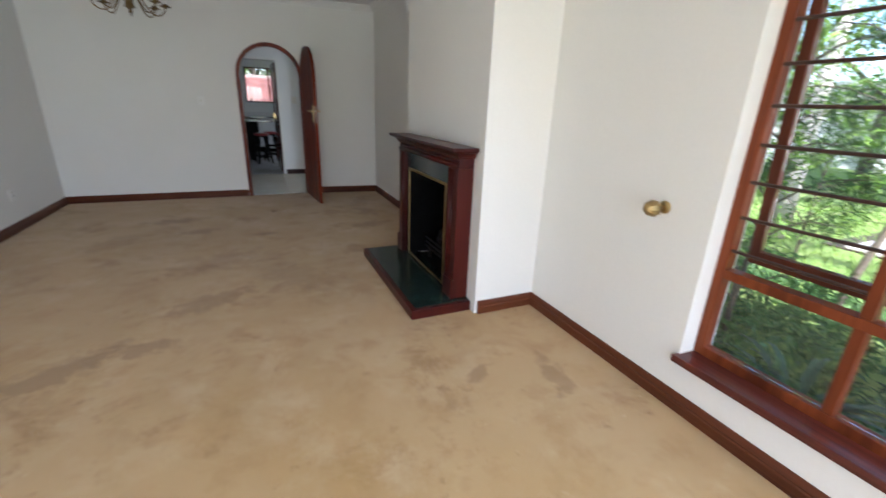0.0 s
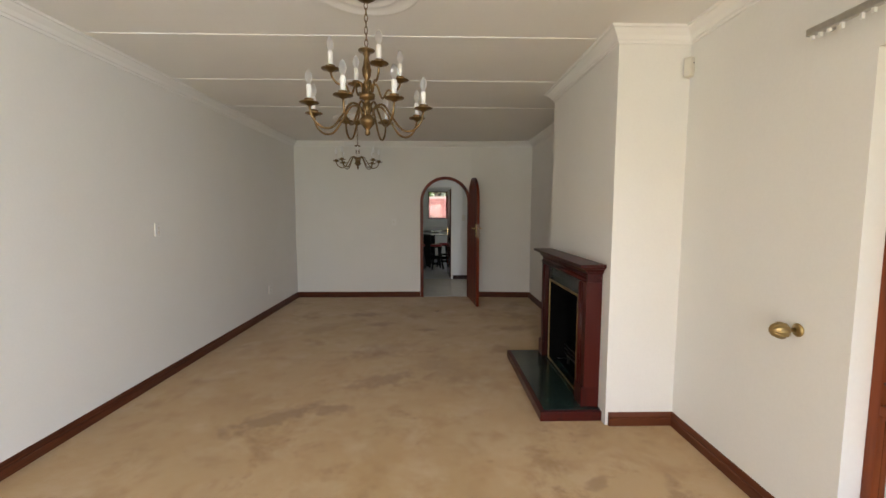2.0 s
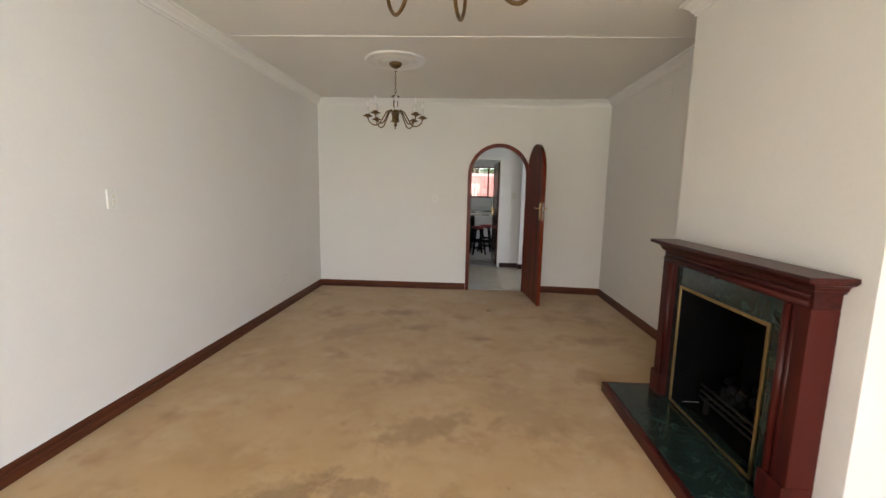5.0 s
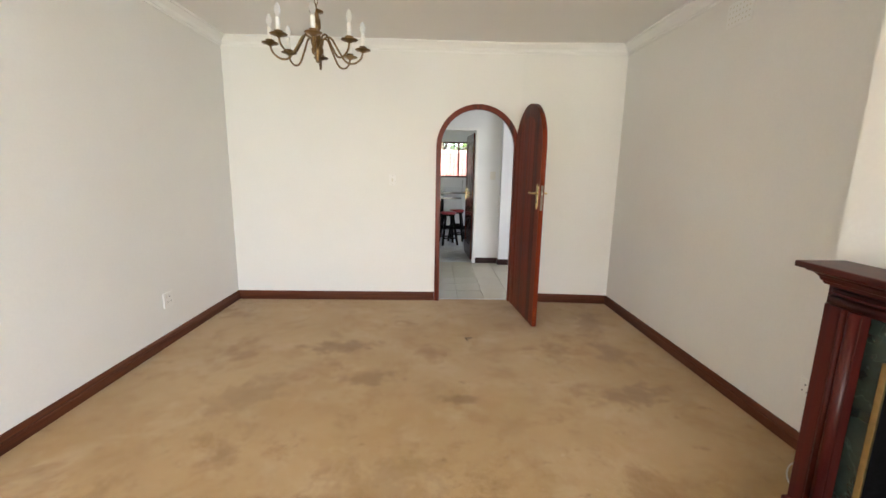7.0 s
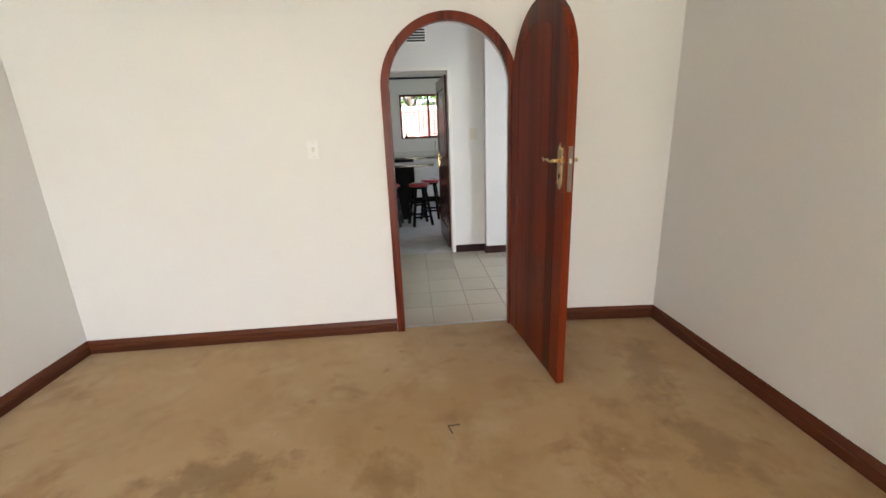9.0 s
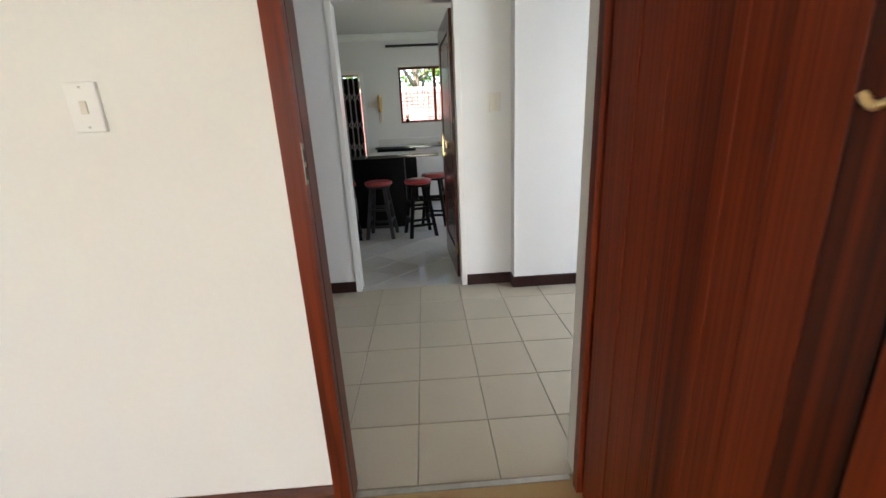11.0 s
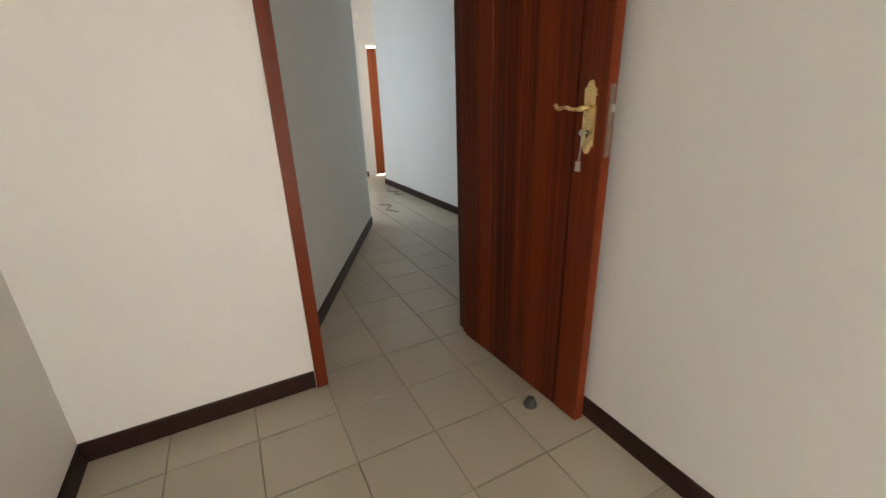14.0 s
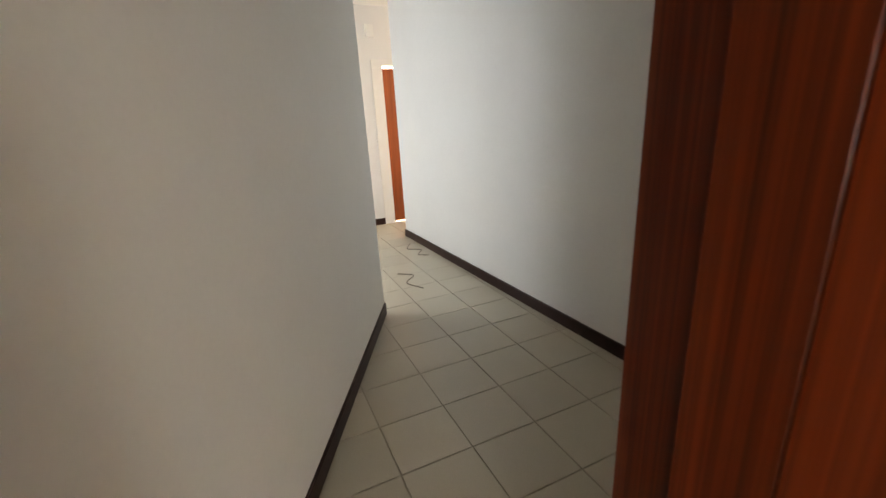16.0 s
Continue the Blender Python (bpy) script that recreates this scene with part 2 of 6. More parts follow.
def marble_material():
    """Polished dark green marble with pale veins."""
    m = material("green_marble", (0.010, 0.019, 0.016), 0.16, 0, (0.026, 0.046, 0.038), 7.0, 0.9)
    n, l = m.node_tree.nodes, m.node_tree.links
    b = n["Principled BSDF"]
    before = b.inputs["Base Color"].links[0].from_socket
    co = n.new("ShaderNodeTexCoord")
    t = n.new("ShaderNodeTexNoise")
    t.inputs["Scale"].default_value, t.inputs["Detail"].default_value, t.inputs["Distortion"].default_value = 4.0, 8.0, 2.2
    l.new(co.outputs["Object"], t.inputs["Vector"])
    d = n.new("ShaderNodeMath")
    d.operation = "SUBTRACT"
    d.inputs[1].default_value = 0.5
    l.new(t.outputs["Fac"], d.inputs[0])
    a = n.new("ShaderNodeMath")
    a.operation = "ABSOLUTE"
    l.new(d.outputs["Value"], a.inputs[0])
    r = n.new("ShaderNodeMapRange")
    r.inputs["From Min"].default_value, r.inputs["From Max"].default_value = 0.0, 0.018
    r.inputs["To Min"].default_value, r.inputs["To Max"].default_value = 0.28, 0.0
    l.new(a.outputs["Value"], r.inputs["Value"])
    x = n.new("ShaderNodeMix")
    x.data_type = "RGBA"
    x.inputs["B"].default_value = (0.10, 0.17, 0.14, 1)
    l.new(before, x.inputs["A"])
    l.new(r.outputs["Result"], x.inputs["Factor"])
    l.new(x.outputs["Result"], b.inputs["Base Color"])
    return m


def glass_material(name, tint=(1, 1, 1), rough=0.0):
    m = bpy.data.materials.new(name)
    m.use_nodes = True
    b = m.node_tree.nodes["Principled BSDF"]
    b.inputs["Base Color"].default_value = rgb(tint)
    b.inputs["Roughness"].default_value = rough
    b.inputs["Transmission Weight"].default_value = 1.0
    b.inputs["IOR"].default_value = 1.45
    return m


def leaf_material(name, dark, light):
    m = material(name, dark, 0.5, 0, light, 5.0, 1.0, per_object=0.1, spec=0.3)
    n, l = m.node_tree.nodes, m.node_tree.links
    b = n["Principled BSDF"]
    before = b.inputs["Base Color"].links[0].from_socket
    g = n.new("ShaderNodeNewGeometry")
    h = n.new("ShaderNodeHueSaturation")
    v = n.new("ShaderNodeMapRange")
    v.inputs["To Min"].default_value, v.inputs["To Max"].default_value = 0.65, 1.45
    l.new(g.outputs["Random Per Island"], v.inputs["Value"])
    l.new(v.outputs["Result"], h.inputs["Value"])
    l.new(before, h.inputs["Color"])
    l.new(h.outputs["Color"], b.inputs["Base Color"])
    tr = n.new("ShaderNodeBsdfTranslucent")
    l.new(h.outputs["Color"], tr.inputs["Color"])
    mx = n.new("ShaderNodeMixShader")
    mx.inputs["Fac"].default_value = 0.35
    l.new(b.outputs["BSDF"], mx.inputs[1])
    l.new(tr.outputs["BSDF"], mx.inputs[2])
    l.new(mx.outputs["Shader"], n["Material Output"].inputs["Surface"])
    return m


M_WALL = material("wall_paint", (0.84, 0.82, 0.775), 0.6, 0, (0.805, 0.78, 0.73), 1.3, 0.6, 0.012, 60, 0.10, 35)
M_HALLWALL = material("hall_paint", (0.81, 0.795, 0.765), 0.55, 0, (0.755, 0.745, 0.72), 1.5, 0.6, 0.012, 60, 0.10, 35)
M_CEIL = material("ceiling_paint", (0.84, 0.82, 0.785), 0.7, 0, (0.80, 0.775, 0.73), 0.9, 0.6, 0.01, 40, 0.05, 30)
M_PLASTER = material("plaster_moulding", (0.88, 0.865, 0.83), 0.6, 0, (0.85, 0.83, 0.785), 4.0, 0.5)
M_CARPET = carpet_material()
M_MAHOG = wood("mahogany", (0.022, 0.0045, 0.004), (0.066, 0.0095, 0.0065), 0.32, 0.05)
M_MAHOG_Y = wood("mahogany_lengthwise", (0.022, 0.0045, 0.004), (0.066, 0.0095, 0.0065), 0.32, 0.05, (38, 1.4, 38))
M_MERANTI = wood("red_meranti", (0.026, 0.005, 0.002), (0.175, 0.026, 0.006), 0.36, 0.05, (44, 44, 0.6), 0.95, 0.92, 0.50, 0.28)
M_FRAMEWOOD = wood("frame_meranti", (0.035, 0.007, 0.003), (0.17, 0.027, 0.008), 0.38, 0.05, (38, 38, 1.4), 0.7, 0.92)
M_BASE = wood("skirting_mahogany", (0.040, 0.012, 0.006), (0.115, 0.033, 0.013), 0.42, 0.12, (1.6, 1.6, 60))
M_HALLBASE = material("skirting_dark", (0.028, 0.011, 0.009), 0.4, 0, (0.045, 0.018, 0.014), 14.0, 0.7, spec=0.2)
M_WINWOOD = wood("window_meranti", (0.075, 0.017, 0.006), (0.20, 0.047, 0.014), 0.40, 0.05, (30, 30, 1.6))
M_SILL = wood("sill_mahogany", (0.075, 0.017, 0.012), (0.15, 0.034, 0.022), 0.3, 0.4, (34, 1.3, 34))
M_CASEMENT = wood("casement_weathered", (0.045, 0.013, 0.008), (0.12, 0.035, 0.018), 0.5, 0.1, (30, 30, 1.6))
M_BRASS = material("brass_polished", (0.84, 0.66, 0.34), 0.27, 1.0, (0.70, 0.51, 0.23), 30, 0.5, rough_var=0.08)
M_BRASSDULL = material("brass_dull", (0.42, 0.31, 0.14), 0.38, 1.0, (0.30, 0.21, 0.09), 25, 0.6, rough_var=0.08)
M_BRASSOLD = material("brass_antique", (0.27, 0.175, 0.078), 0.38, 1.0, (0.10, 0.062, 0.03), 22, 0.8, rough_var=0.1)
M_STEEL = material("steel_satin", (0.58, 0.56, 0.52), 0.34, 1.0, (0.42, 0.40, 0.36), 25, 0.6)
M_LOCK = material("lock_steel_worn", (0.30, 0.25, 0.205), 0.45, 0.8, (0.20, 0.15, 0.115), 40, 0.7)
M_WHITEPLASTIC = material("plastic_white", (0.86, 0.845, 0.80), 0.3, 0, (0.82, 0.80, 0.74), 12, 0.5)
M_IVORY = material("plastic_ivory", (0.76, 0.72, 0.63), 0.4, 0, (0.70, 0.65, 0.55), 12, 0.5)
M_YELLOWED = material("plastic_yellowed", (0.70, 0.50, 0.22), 0.4, 0, (0.60, 0.40, 0.16), 14, 0.6)
M_DARKHOLE = material("dark_slot", (0.02, 0.018, 0.016), 0.7, 0, (0.035, 0.03, 0.026), 30, 0.5)
M_CANDLE = material("candle_sleeve", (0.83, 0.81, 0.76), 0.45, 0, (0.76, 0.72, 0.64), 20, 0.5)
M_BULB = glass_material("bulb_glass", (0.97, 0.96, 0.94), 0.45)
M_MARBLE = marble_material()
M_SOOT = material("firebox_soot", (0.003, 0.0028, 0.0028), 0.95, 0, (0.006, 0.0056, 0.0054), 9, 0.8, spec=0.08, bump=0.4, bump_scale=40)
M_COAL = material("coal", (0.004, 0.004, 0.004), 0.6, 0, (0.010, 0.0097, 0.010), 24, 0.7, spec=0.2, bump=0.6, bump_scale=60)
M_IRON = material("cast_iron", (0.018, 0.017, 0.017), 0.5, 0.6, (0.04, 0.034, 0.03), 30, 0.6)
M_TILE = material("floor_tile_beige", (0.53, 0.472, 0.37), 0.27, 0, (0.515, 0.455, 0.35), 2.0, 0.8, 0.035, 160, 0.03, 60, 0.04, in_place=True)
M_GROUT = material("tile_grout", (0.34, 0.29, 0.22), 0.85, 0, (0.42, 0.36, 0.275), 9, 0.8)
M_KTILE = material("kitchen_tile_white", (0.62, 0.60, 0.56), 0.14, 0, (0.575, 0.55, 0.51), 2.5, 0.8, 0.03, 120, 0.03, 20, 0.04, in_place=True)
M_KGROUT = material("kitchen_grout", (0.10, 0.09, 0.08), 0.85, 0, (0.16, 0.14, 0.12), 11, 0.7)
M_FRAMEWHITE = material("steel_frame_paint", (0.83, 0.81, 0.76), 0.4, 0, (0.78, 0.75, 0.68), 7, 0.5)
M_GLASS = glass_material("window_glass", (0.985, 0.995, 0.99))
M_BURGLAR = material("burglar_bar", (0.05, 0.025, 0.018), 0.45, 0.2, (0.09, 0.04, 0.028), 25, 0.6)
M_REDVINYL = material("red_vinyl", (0.36, 0.035, 0.035), 0.28, 0, (0.28, 0.022, 0.022), 11, 0.6, coat=0.2, bump=0.08, bump_scale=60)
M_BLACKWOOD = material("black_painted_wood", (0.005, 0.0045, 0.0045), 0.4, 0, (0.012, 0.010, 0.009), 16, 0.7, spec=0.05)
M_GREYWOOD = material("worn_grey_wood", (0.030, 0.027, 0.025), 0.5, 0, (0.012, 0.011, 0.010), 16, 0.8)
M_GRANITE = material("granite_dark", (0.05, 0.052, 0.044), 0.09, 0, (0.15, 0.15, 0.125), 55, 0.8, 0.2, 260, coat=0.4)
M_DARKCAB = material("dark_laminate", (0.005, 0.0045, 0.0045), 0.4, 0, (0.009, 0.008, 0.007), 12, 0.7, spec=0.05)
M_WHITECAB = material("white_laminate", (0.70, 0.69, 0.66), 0.35, 0, (0.63, 0.61, 0.57), 5, 0.6)
M_KDOOR = wood("kitchen_door_dark", (0.035, 0.009, 0.006), (0.13, 0.028, 0.015), 0.22, 0.5)
M_GATE = material("gate_worn_enamel", (0.34, 0.30, 0.26), 0.45, 0.0, (0.24, 0.20, 0.165), 18, 0.6)
M_BRICKRED = material("brick_red", (0.32, 0.135, 0.115), 0.85, 0, (0.24, 0.095, 0.08), 20, 0.8, 0.12, 120, 0.4, 90, 0.16, in_place=True)
M_MORTAR = material("mortar_grey", (0.33, 0.25, 0.215), 0.95, 0, (0.27, 0.20, 0.17), 18, 0.7)
M_BRICKWHITE = material("brick_whitewashed", (0.74, 0.72, 0.68), 0.8, 0, (0.62, 0.59, 0.54), 15, 0.8, 0.05, 90, 0.4, 70, 0.07, in_place=True)
M_MORTARWHITE = material("mortar_whitewashed", (0.55, 0.53, 0.50), 0.9, 0, (0.47, 0.45, 0.42), 14, 0.7)
M_LAWN = material("lawn_soil", (0.20, 0.29, 0.06), 0.95, 0, (0.30, 0.36, 0.10), 2.2, 0.9, 0.2, 60, 0.5, 60)
M_GRASS = leaf_material("grass_blades", (0.16, 0.26, 0.04), (0.26, 0.36, 0.07))
M_LEAFDARK = leaf_material("shrub_leaves", (0.065, 0.13, 0.04), (0.13, 0.20, 0.06))
M_LEAFLIGHT = leaf_material("tree_leaves", (0.12, 0.22, 0.04), (0.30, 0.42, 0.08))
M_STRAP = leaf_material("strap_leaves", (0.07, 0.13, 0.07), (0.12, 0.20, 0.11))
M_BARK = material("birch_bark", (0.55, 0.50, 0.44), 0.85, 0, (0.22, 0.18, 0.15), 9, 0.8, 0.1, 60, 0.5, 40, stretch=(1, 1, 0.4))
M_TWIG = material("twig_bark", (0.11, 0.085, 0.06), 0.9, 0, (0.17, 0.13, 0.09), 12, 0.7)
M_PAVE = material("paving_stone", (0.55, 0.48, 0.42), 0.85, 0, (0.46, 0.39, 0.33), 7, 0.8, 0.06, 80, 0.3, 50, 0.08, in_place=True)
M_TERRA = material("terracotta", (0.48, 0.20, 0.10), 0.8, 0, (0.38, 0.15, 0.075), 12, 0.7)
M_SOIL = material("soil", (0.05, 0.035, 0.025), 0.95, 0, (0.09, 0.065, 0.045), 14, 0.8, bump=0.6, bump_scale=50)
M_ROOF = material("roof_tile_brown", (0.20, 0.10, 0.07), 0.85, 0, (0.14, 0.07, 0.05), 10, 0.7)
M_CABLE = material("white_cable", (0.72, 0.69, 0.62), 0.45, 0, (0.65, 0.6, 0.5), 10, 0.5)
M_RUBBER = material("rubber_grey", (0.07, 0.07, 0.065), 0.7, 0, (0.11, 0.11, 0.10), 20, 0.6)
M_PAPER = material("worn_fabric_patch", (0.66, 0.60, 0.52), 0.7, 0, (0.48, 0.30, 0.24), 16, 0.6)
M_DOORORANGE = wood("sunlit_door", (0.26, 0.06, 0.022), (0.40, 0.10, 0.035), 0.4, 0.2)


# ---------------------------------------------------------------- mesh helpers
def finish(bm, name, mat, smooth=False):
    bmesh.ops.recalc_face_normals(bm, faces=bm.faces)
    me = bpy.data.meshes.new(name)
    bm.to_mesh(me)
    bm.free()
    if smooth:
        for p in me.polygons:
            p.use_smooth = True
    me.materials.append(mat)
    return me


def part(name, bm, mat, parent=None, label="", smooth=False):
    """Links a bmesh as one mesh object, under a thing or a part when one is given."""
    ob = new(name, finish(bm, name, mat, smooth))
    if parent is not None:
        ob.parent = parent
    if label:
        tagged(ob, label)
    return ob


def thing(name, label, category, at=(0, 0, 0), turn=0.0, group="", kind=""):
    ob = new(name)
    ob.matrix_basis = pose(*at, 0, 0, turn)
    return tagged(ob, label, category, group, kind)


def structure(name, bm, mat, label="", smooth=False, category=""):
    return tagged(part(name, bm, mat, None, "", smooth), label, category, "", "structure")


def box(bm, x0, x1, y0, y1, z0, z1, bevel=0.0, m=None):
    vs = [bm.verts.new(v) for v in ((x0, y0, z0), (x1, y0, z0), (x1, y1, z0), (x0, y1, z0),
                                    (x0, y0, z1), (x1, y0, z1), (x1, y1, z1), (x0, y1, z1))]
    fs = [bm.faces.new([vs[i] for i in q]) for q in ((0, 3, 2, 1), (4, 5, 6, 7), (0, 1, 5, 4), (1, 2, 6, 5), (2, 3, 7, 6), (3, 0, 4, 7))]
    if bevel:
        es = {e for f in fs for e in f.edges}
        r = bmesh.ops.bevel(bm, geom=list(es), offset=bevel, segments=2, affect="EDGES", profile=0.6)
        vs = list({v for f in r["faces"] for v in f.verts} | {v for v in vs if v.is_valid})
    if m is not None:
        bmesh.ops.transform(bm, matrix=m, verts=vs)
    return vs


def boxes(*rows, bevel=0.0):
    bm = bmesh.new()
    for r in rows:
        box(bm, *r, bevel=bevel)
    return bm


def prism(bm, outline, axis, a0, a1):
    """A flat outline of (u, v) pairs pushed along an axis: x -> (y, z), y -> (x, z), z -> (x, y)."""
    def at(u, v, a):
        return {"x": (a, u, v), "y": (u, a, v), "z": (u, v, a)}[axis]
    lo = [bm.verts.new(at(u, v, a0)) for u, v in outline]
    hi = [bm.verts.new(at(u, v, a1)) for u, v in outline]
    bm.faces.new(lo)
    bm.faces.new(hi)
    for i in range(len(lo)):
        j = (i + 1) % len(lo)
        bm.faces.new((lo[i], lo[j], hi[j], hi[i]))
    return lo + hi


def lathe(bm, rings, segs=16, at=(0, 0, 0), m=None):
    """Rings of (radius, z) turned round z; a radius of zero closes the end."""
    made, verts = [], []
    for r, z in rings:
        if r < 1e-5:
            ring = [bm.verts.new((at[0], at[1], at[2] + z))]
        else:
            ring = [bm.verts.new((at[0] + r * math.cos(2 * math.pi * i / segs), at[1] + r * math.sin(2 * math.pi * i / segs), at[2] + z)) for i in range(segs)]
        made.append(ring)
        verts += ring
    for a, b in zip(made, made[1:]):
        for i in range(segs):
            j = (i + 1) % segs
            if len(a) == 1 and len(b) == 1:
                break
            if len(a) == 1:
                bm.faces.new((a[0], b[j], b[i]))
            elif len(b) == 1:
                bm.faces.new((a[i], a[j], b[0]))
            else:
                bm.faces.new((a[i], a[j], b[j], b[i]))
    for end in (made[0], made[-1]):
        if len(end) > 1:
            bm.faces.new(end)
    if m is not None:
        bmesh.ops.transform(bm, matrix=m, verts=verts)
    return verts


def tube(bm, pts, radius, segs=8):
    """A round tube along points; radius may be a number or one for each point."""
    pts = [Vector(p) for p in pts]
    rad = radius if isinstance(radius, (list, tuple)) else [radius] * len(pts)
    rings, side = [], None
    for i, p in enumerate(pts):
        d = (pts[min(i + 1, len(pts) - 1)] - pts[max(i - 1, 0)]).normalized()
        if side is None:
            side = d.orthogonal().normalized()
        side = (side - d * side.dot(d)).normalized()
        up = d.cross(side)
        rings.append([bm.verts.new(p + (side * math.cos(a) + up * math.sin(a)) * rad[i]) for a in (2 * math.pi * k / segs for k in range(segs))])
    for a, b in zip(rings, rings[1:]):
        for k in range(segs):
            j = (k + 1) % segs
            bm.faces.new((a[k], a[j], b[j], b[k]))
    bm.faces.new(rings[0])
    bm.faces.new(rings[-1])


def moulding(bm, path, profile, closed=False):
    """A profile of (distance from the wall, height) run along a plan path with mitred corners; the room lies on the right of the path."""
    pts = [Vector((p[0], p[1])) for p in path]
    k = len(pts)
    rings = []
    for i, p in enumerate(pts):
        a = (p - pts[i - 1]).normalized() if (i > 0 or closed) else None
        b = (pts[(i + 1) % k] - p).normalized() if (i < k - 1 or closed) else None
        a, b = a or b, b or a
        na, nb = Vector((a.y, -a.x)), Vector((b.y, -b.x))
        n = (na + nb).normalized()
        n = n / max(n.dot(na), 0.25)
        rings.append([bm.verts.new((p.x + n.x * d, p.y + n.y * d, z)) for d, z in profile])
    for i in range(k if closed else k - 1):
        a, b = rings[i], rings[(i + 1) % k]
        for q in range(len(profile)):
            w = (q + 1) % len(profile)
            bm.faces.new((a[q], a[w], b[w], b[q]))
    if not closed:
        bm.faces.new(rings[0])
        bm.faces.new(rings[-1])


def wall(bm, axis, f0, f1, a0, a1, z0, z1, openings=()):
    """A wall between the planes f0 and f1 of one axis, from a0 to a1 along the other, with openings (a0, a1, z0, z1, arched)."""
    def slab(u0, u1, w0, w1):
        if u1 - u0 > 1e-4 and w1 - w0 > 1e-4:
            if axis == "x":
                box(bm, f0, f1, u0, u1, w0, w1)
            else:
                box(bm, u0, u1, f0, f1, w0, w1)
    cur = a0
    for o0, o1, oz0, oz1, arched in sorted(openings):
        slab(cur, o0, z0, z1)
        slab(o0, o1, z0, oz0)
        if arched:
            r, c = (o1 - o0) / 2, (o0 + o1) / 2
            spring = oz1 - r
            steps = 40
            arc = [(c - r * math.cos(math.pi * i / steps), spring + r * math.sin(math.pi * i / steps)) for i in range(steps + 1)]
            for (u0, w0), (u1, w1) in zip(arc, arc[1:]):
                prism(bm, [(u0, w0), (u1, w1), (u1, z1), (u0, z1)], axis, f0, f1)
        else:
            slab(o0, o1, oz1, z1)
        cur = o1
    slab(cur, a1, z0, z1)


# ---------------------------------------------------------------- plan
XW, XE = -2.31, 1.77          # living room, west and east faces
XWS = -2.427                  # the west wall stands a little out of square: its south end
YS, YN = -2.45, 7.30          # south and north faces
YNE = 7.215                   # the north wall runs out of square towards its east end
ZC = 2.70                     # ceiling
CHX, CHY0, CHY1 = 1.29, 2.83, 4.275   # chimney breast
HY0, HY1 = 7.42, 9.25         # entrance hall
HXW, HXE = -2.21, 2.10
PILX, PILY = 0.87, 9.135      # thicker stretch of the hall's north wall
KY0, KY1 = 9.37, 13.62        # kitchen
KXW, KXE = -2.05, 2.40
ARC_C, ARC_R = 0.285, 0.385   # arched door in the north wall: centre and clear half width
A2_C, A2_R = 8.75, 0.40       # arched door in the hall's west wall
W_Y1, W_Y0, W_Z0, W_Z1 = 1.64, -1.46, 0.26, 2.14  # garden window opening

# floors
structure("carpet_floor", boxes((XWS - 0.1, XE + 0.1, YS - 0.1, 7.34, -0.12, 0.0)), M_CARPET, "worn beige wall-to-wall carpet with brown stains", category="carpet")
hall_floor = structure("hall_floor", boxes((-7.6, 4.3, 7.34, 9.262, -0.12, -0.006), (-7.6, -2.2, 9.262, 11.9, -0.12, -0.006), (2.1, 4.3, 9.262, 10.0, -0.12, -0.006)), M_GROUT, "beige ceramic floor tiles with thin dark joints", category="floor")
kitchen_floor = structure("kitchen_floor", boxes((KXW, 2.1, 9.262, 9.37, -0.116, -0.0055), (KXW, KXE, 9.37, KY1 + 0.1, -0.116, -0.0055)), M_KGROUT, "glossy white kitchen tiles laid diagonally", category="floor")

# living room walls
bm = bmesh.new()
prism(bm, [(XWS, YS - 0.16), (XW, YN + 0.12), (XW - 0.16, YN + 0.12), (XWS - 0.16, YS - 0.16)], "z", 0, ZC + 0.2)
structure("wall_west", bm, M_WALL, "plain cream plastered living room wall")
bm = bmesh.new()
wall(bm, "y", YS - 0.16, YS, XWS, XE, 0, ZC + 0.2, [(-1.6, 1.0, 0.03, 2.12, False)])
structure("wall_south", bm, M_WALL, "cream plastered wall with a wide window opening")
bm = bmesh.new()
wall(bm, "x", XE, XE + 0.24, YS - 0.16, 7.30, 0, ZC + 0.2, [(W_Y0, W_Y1, W_Z0, W_Z1, False)])
structure("wall_east", bm, M_WALL, "cream plastered wall with a large garden window")
bm = bmesh.new()
wall(bm, "y", YN, HY0, XW, 2.26, 0, ZC + 0.2, [(ARC_C - ARC_R - 0.02, ARC_C + ARC_R + 0.02, 0, 1.675 + ARC_R + 0.02, True)])
prism(bm, [(ARC_C + ARC_R + 0.06, YN), (XE, YNE), (XE, YN + 0.002), (ARC_C + ARC_R + 0.06, YN + 0.002)], "z", 0, ZC)
structure("wall_north", bm, M_WALL, "cream plastered wall with an arched doorway")
bm = bmesh.new()
wall(bm, "x", CHX, CHX + 0.10, CHY0, CHY1, 0, ZC, [(3.19, 3.97, 0.03, 0.855, False)])
box(bm, CHX + 0.10, XE, CHY0, 3.10, 0, ZC)
box(bm, CHX + 0.10, XE, 4.06, CHY1, 0, ZC)
structure("chimney_breast", bm, M_WALL, "cream plastered chimney breast", category="chimney")
bm = boxes((XWS - 0.16, XE + 0.24, YS - 0.16, HY0 - 0.03, ZC, ZC + 0.12))
for y in (-1.85, -0.88, 0.09, 1.06, 2.03, 3.0, 3.96, 4.93):
    box(bm, XWS, XE, y - 0.018, y + 0.018, ZC - 0.006, ZC + 0.01)
structure("ceiling", bm, M_CEIL, "white board ceiling with narrow cover strips")

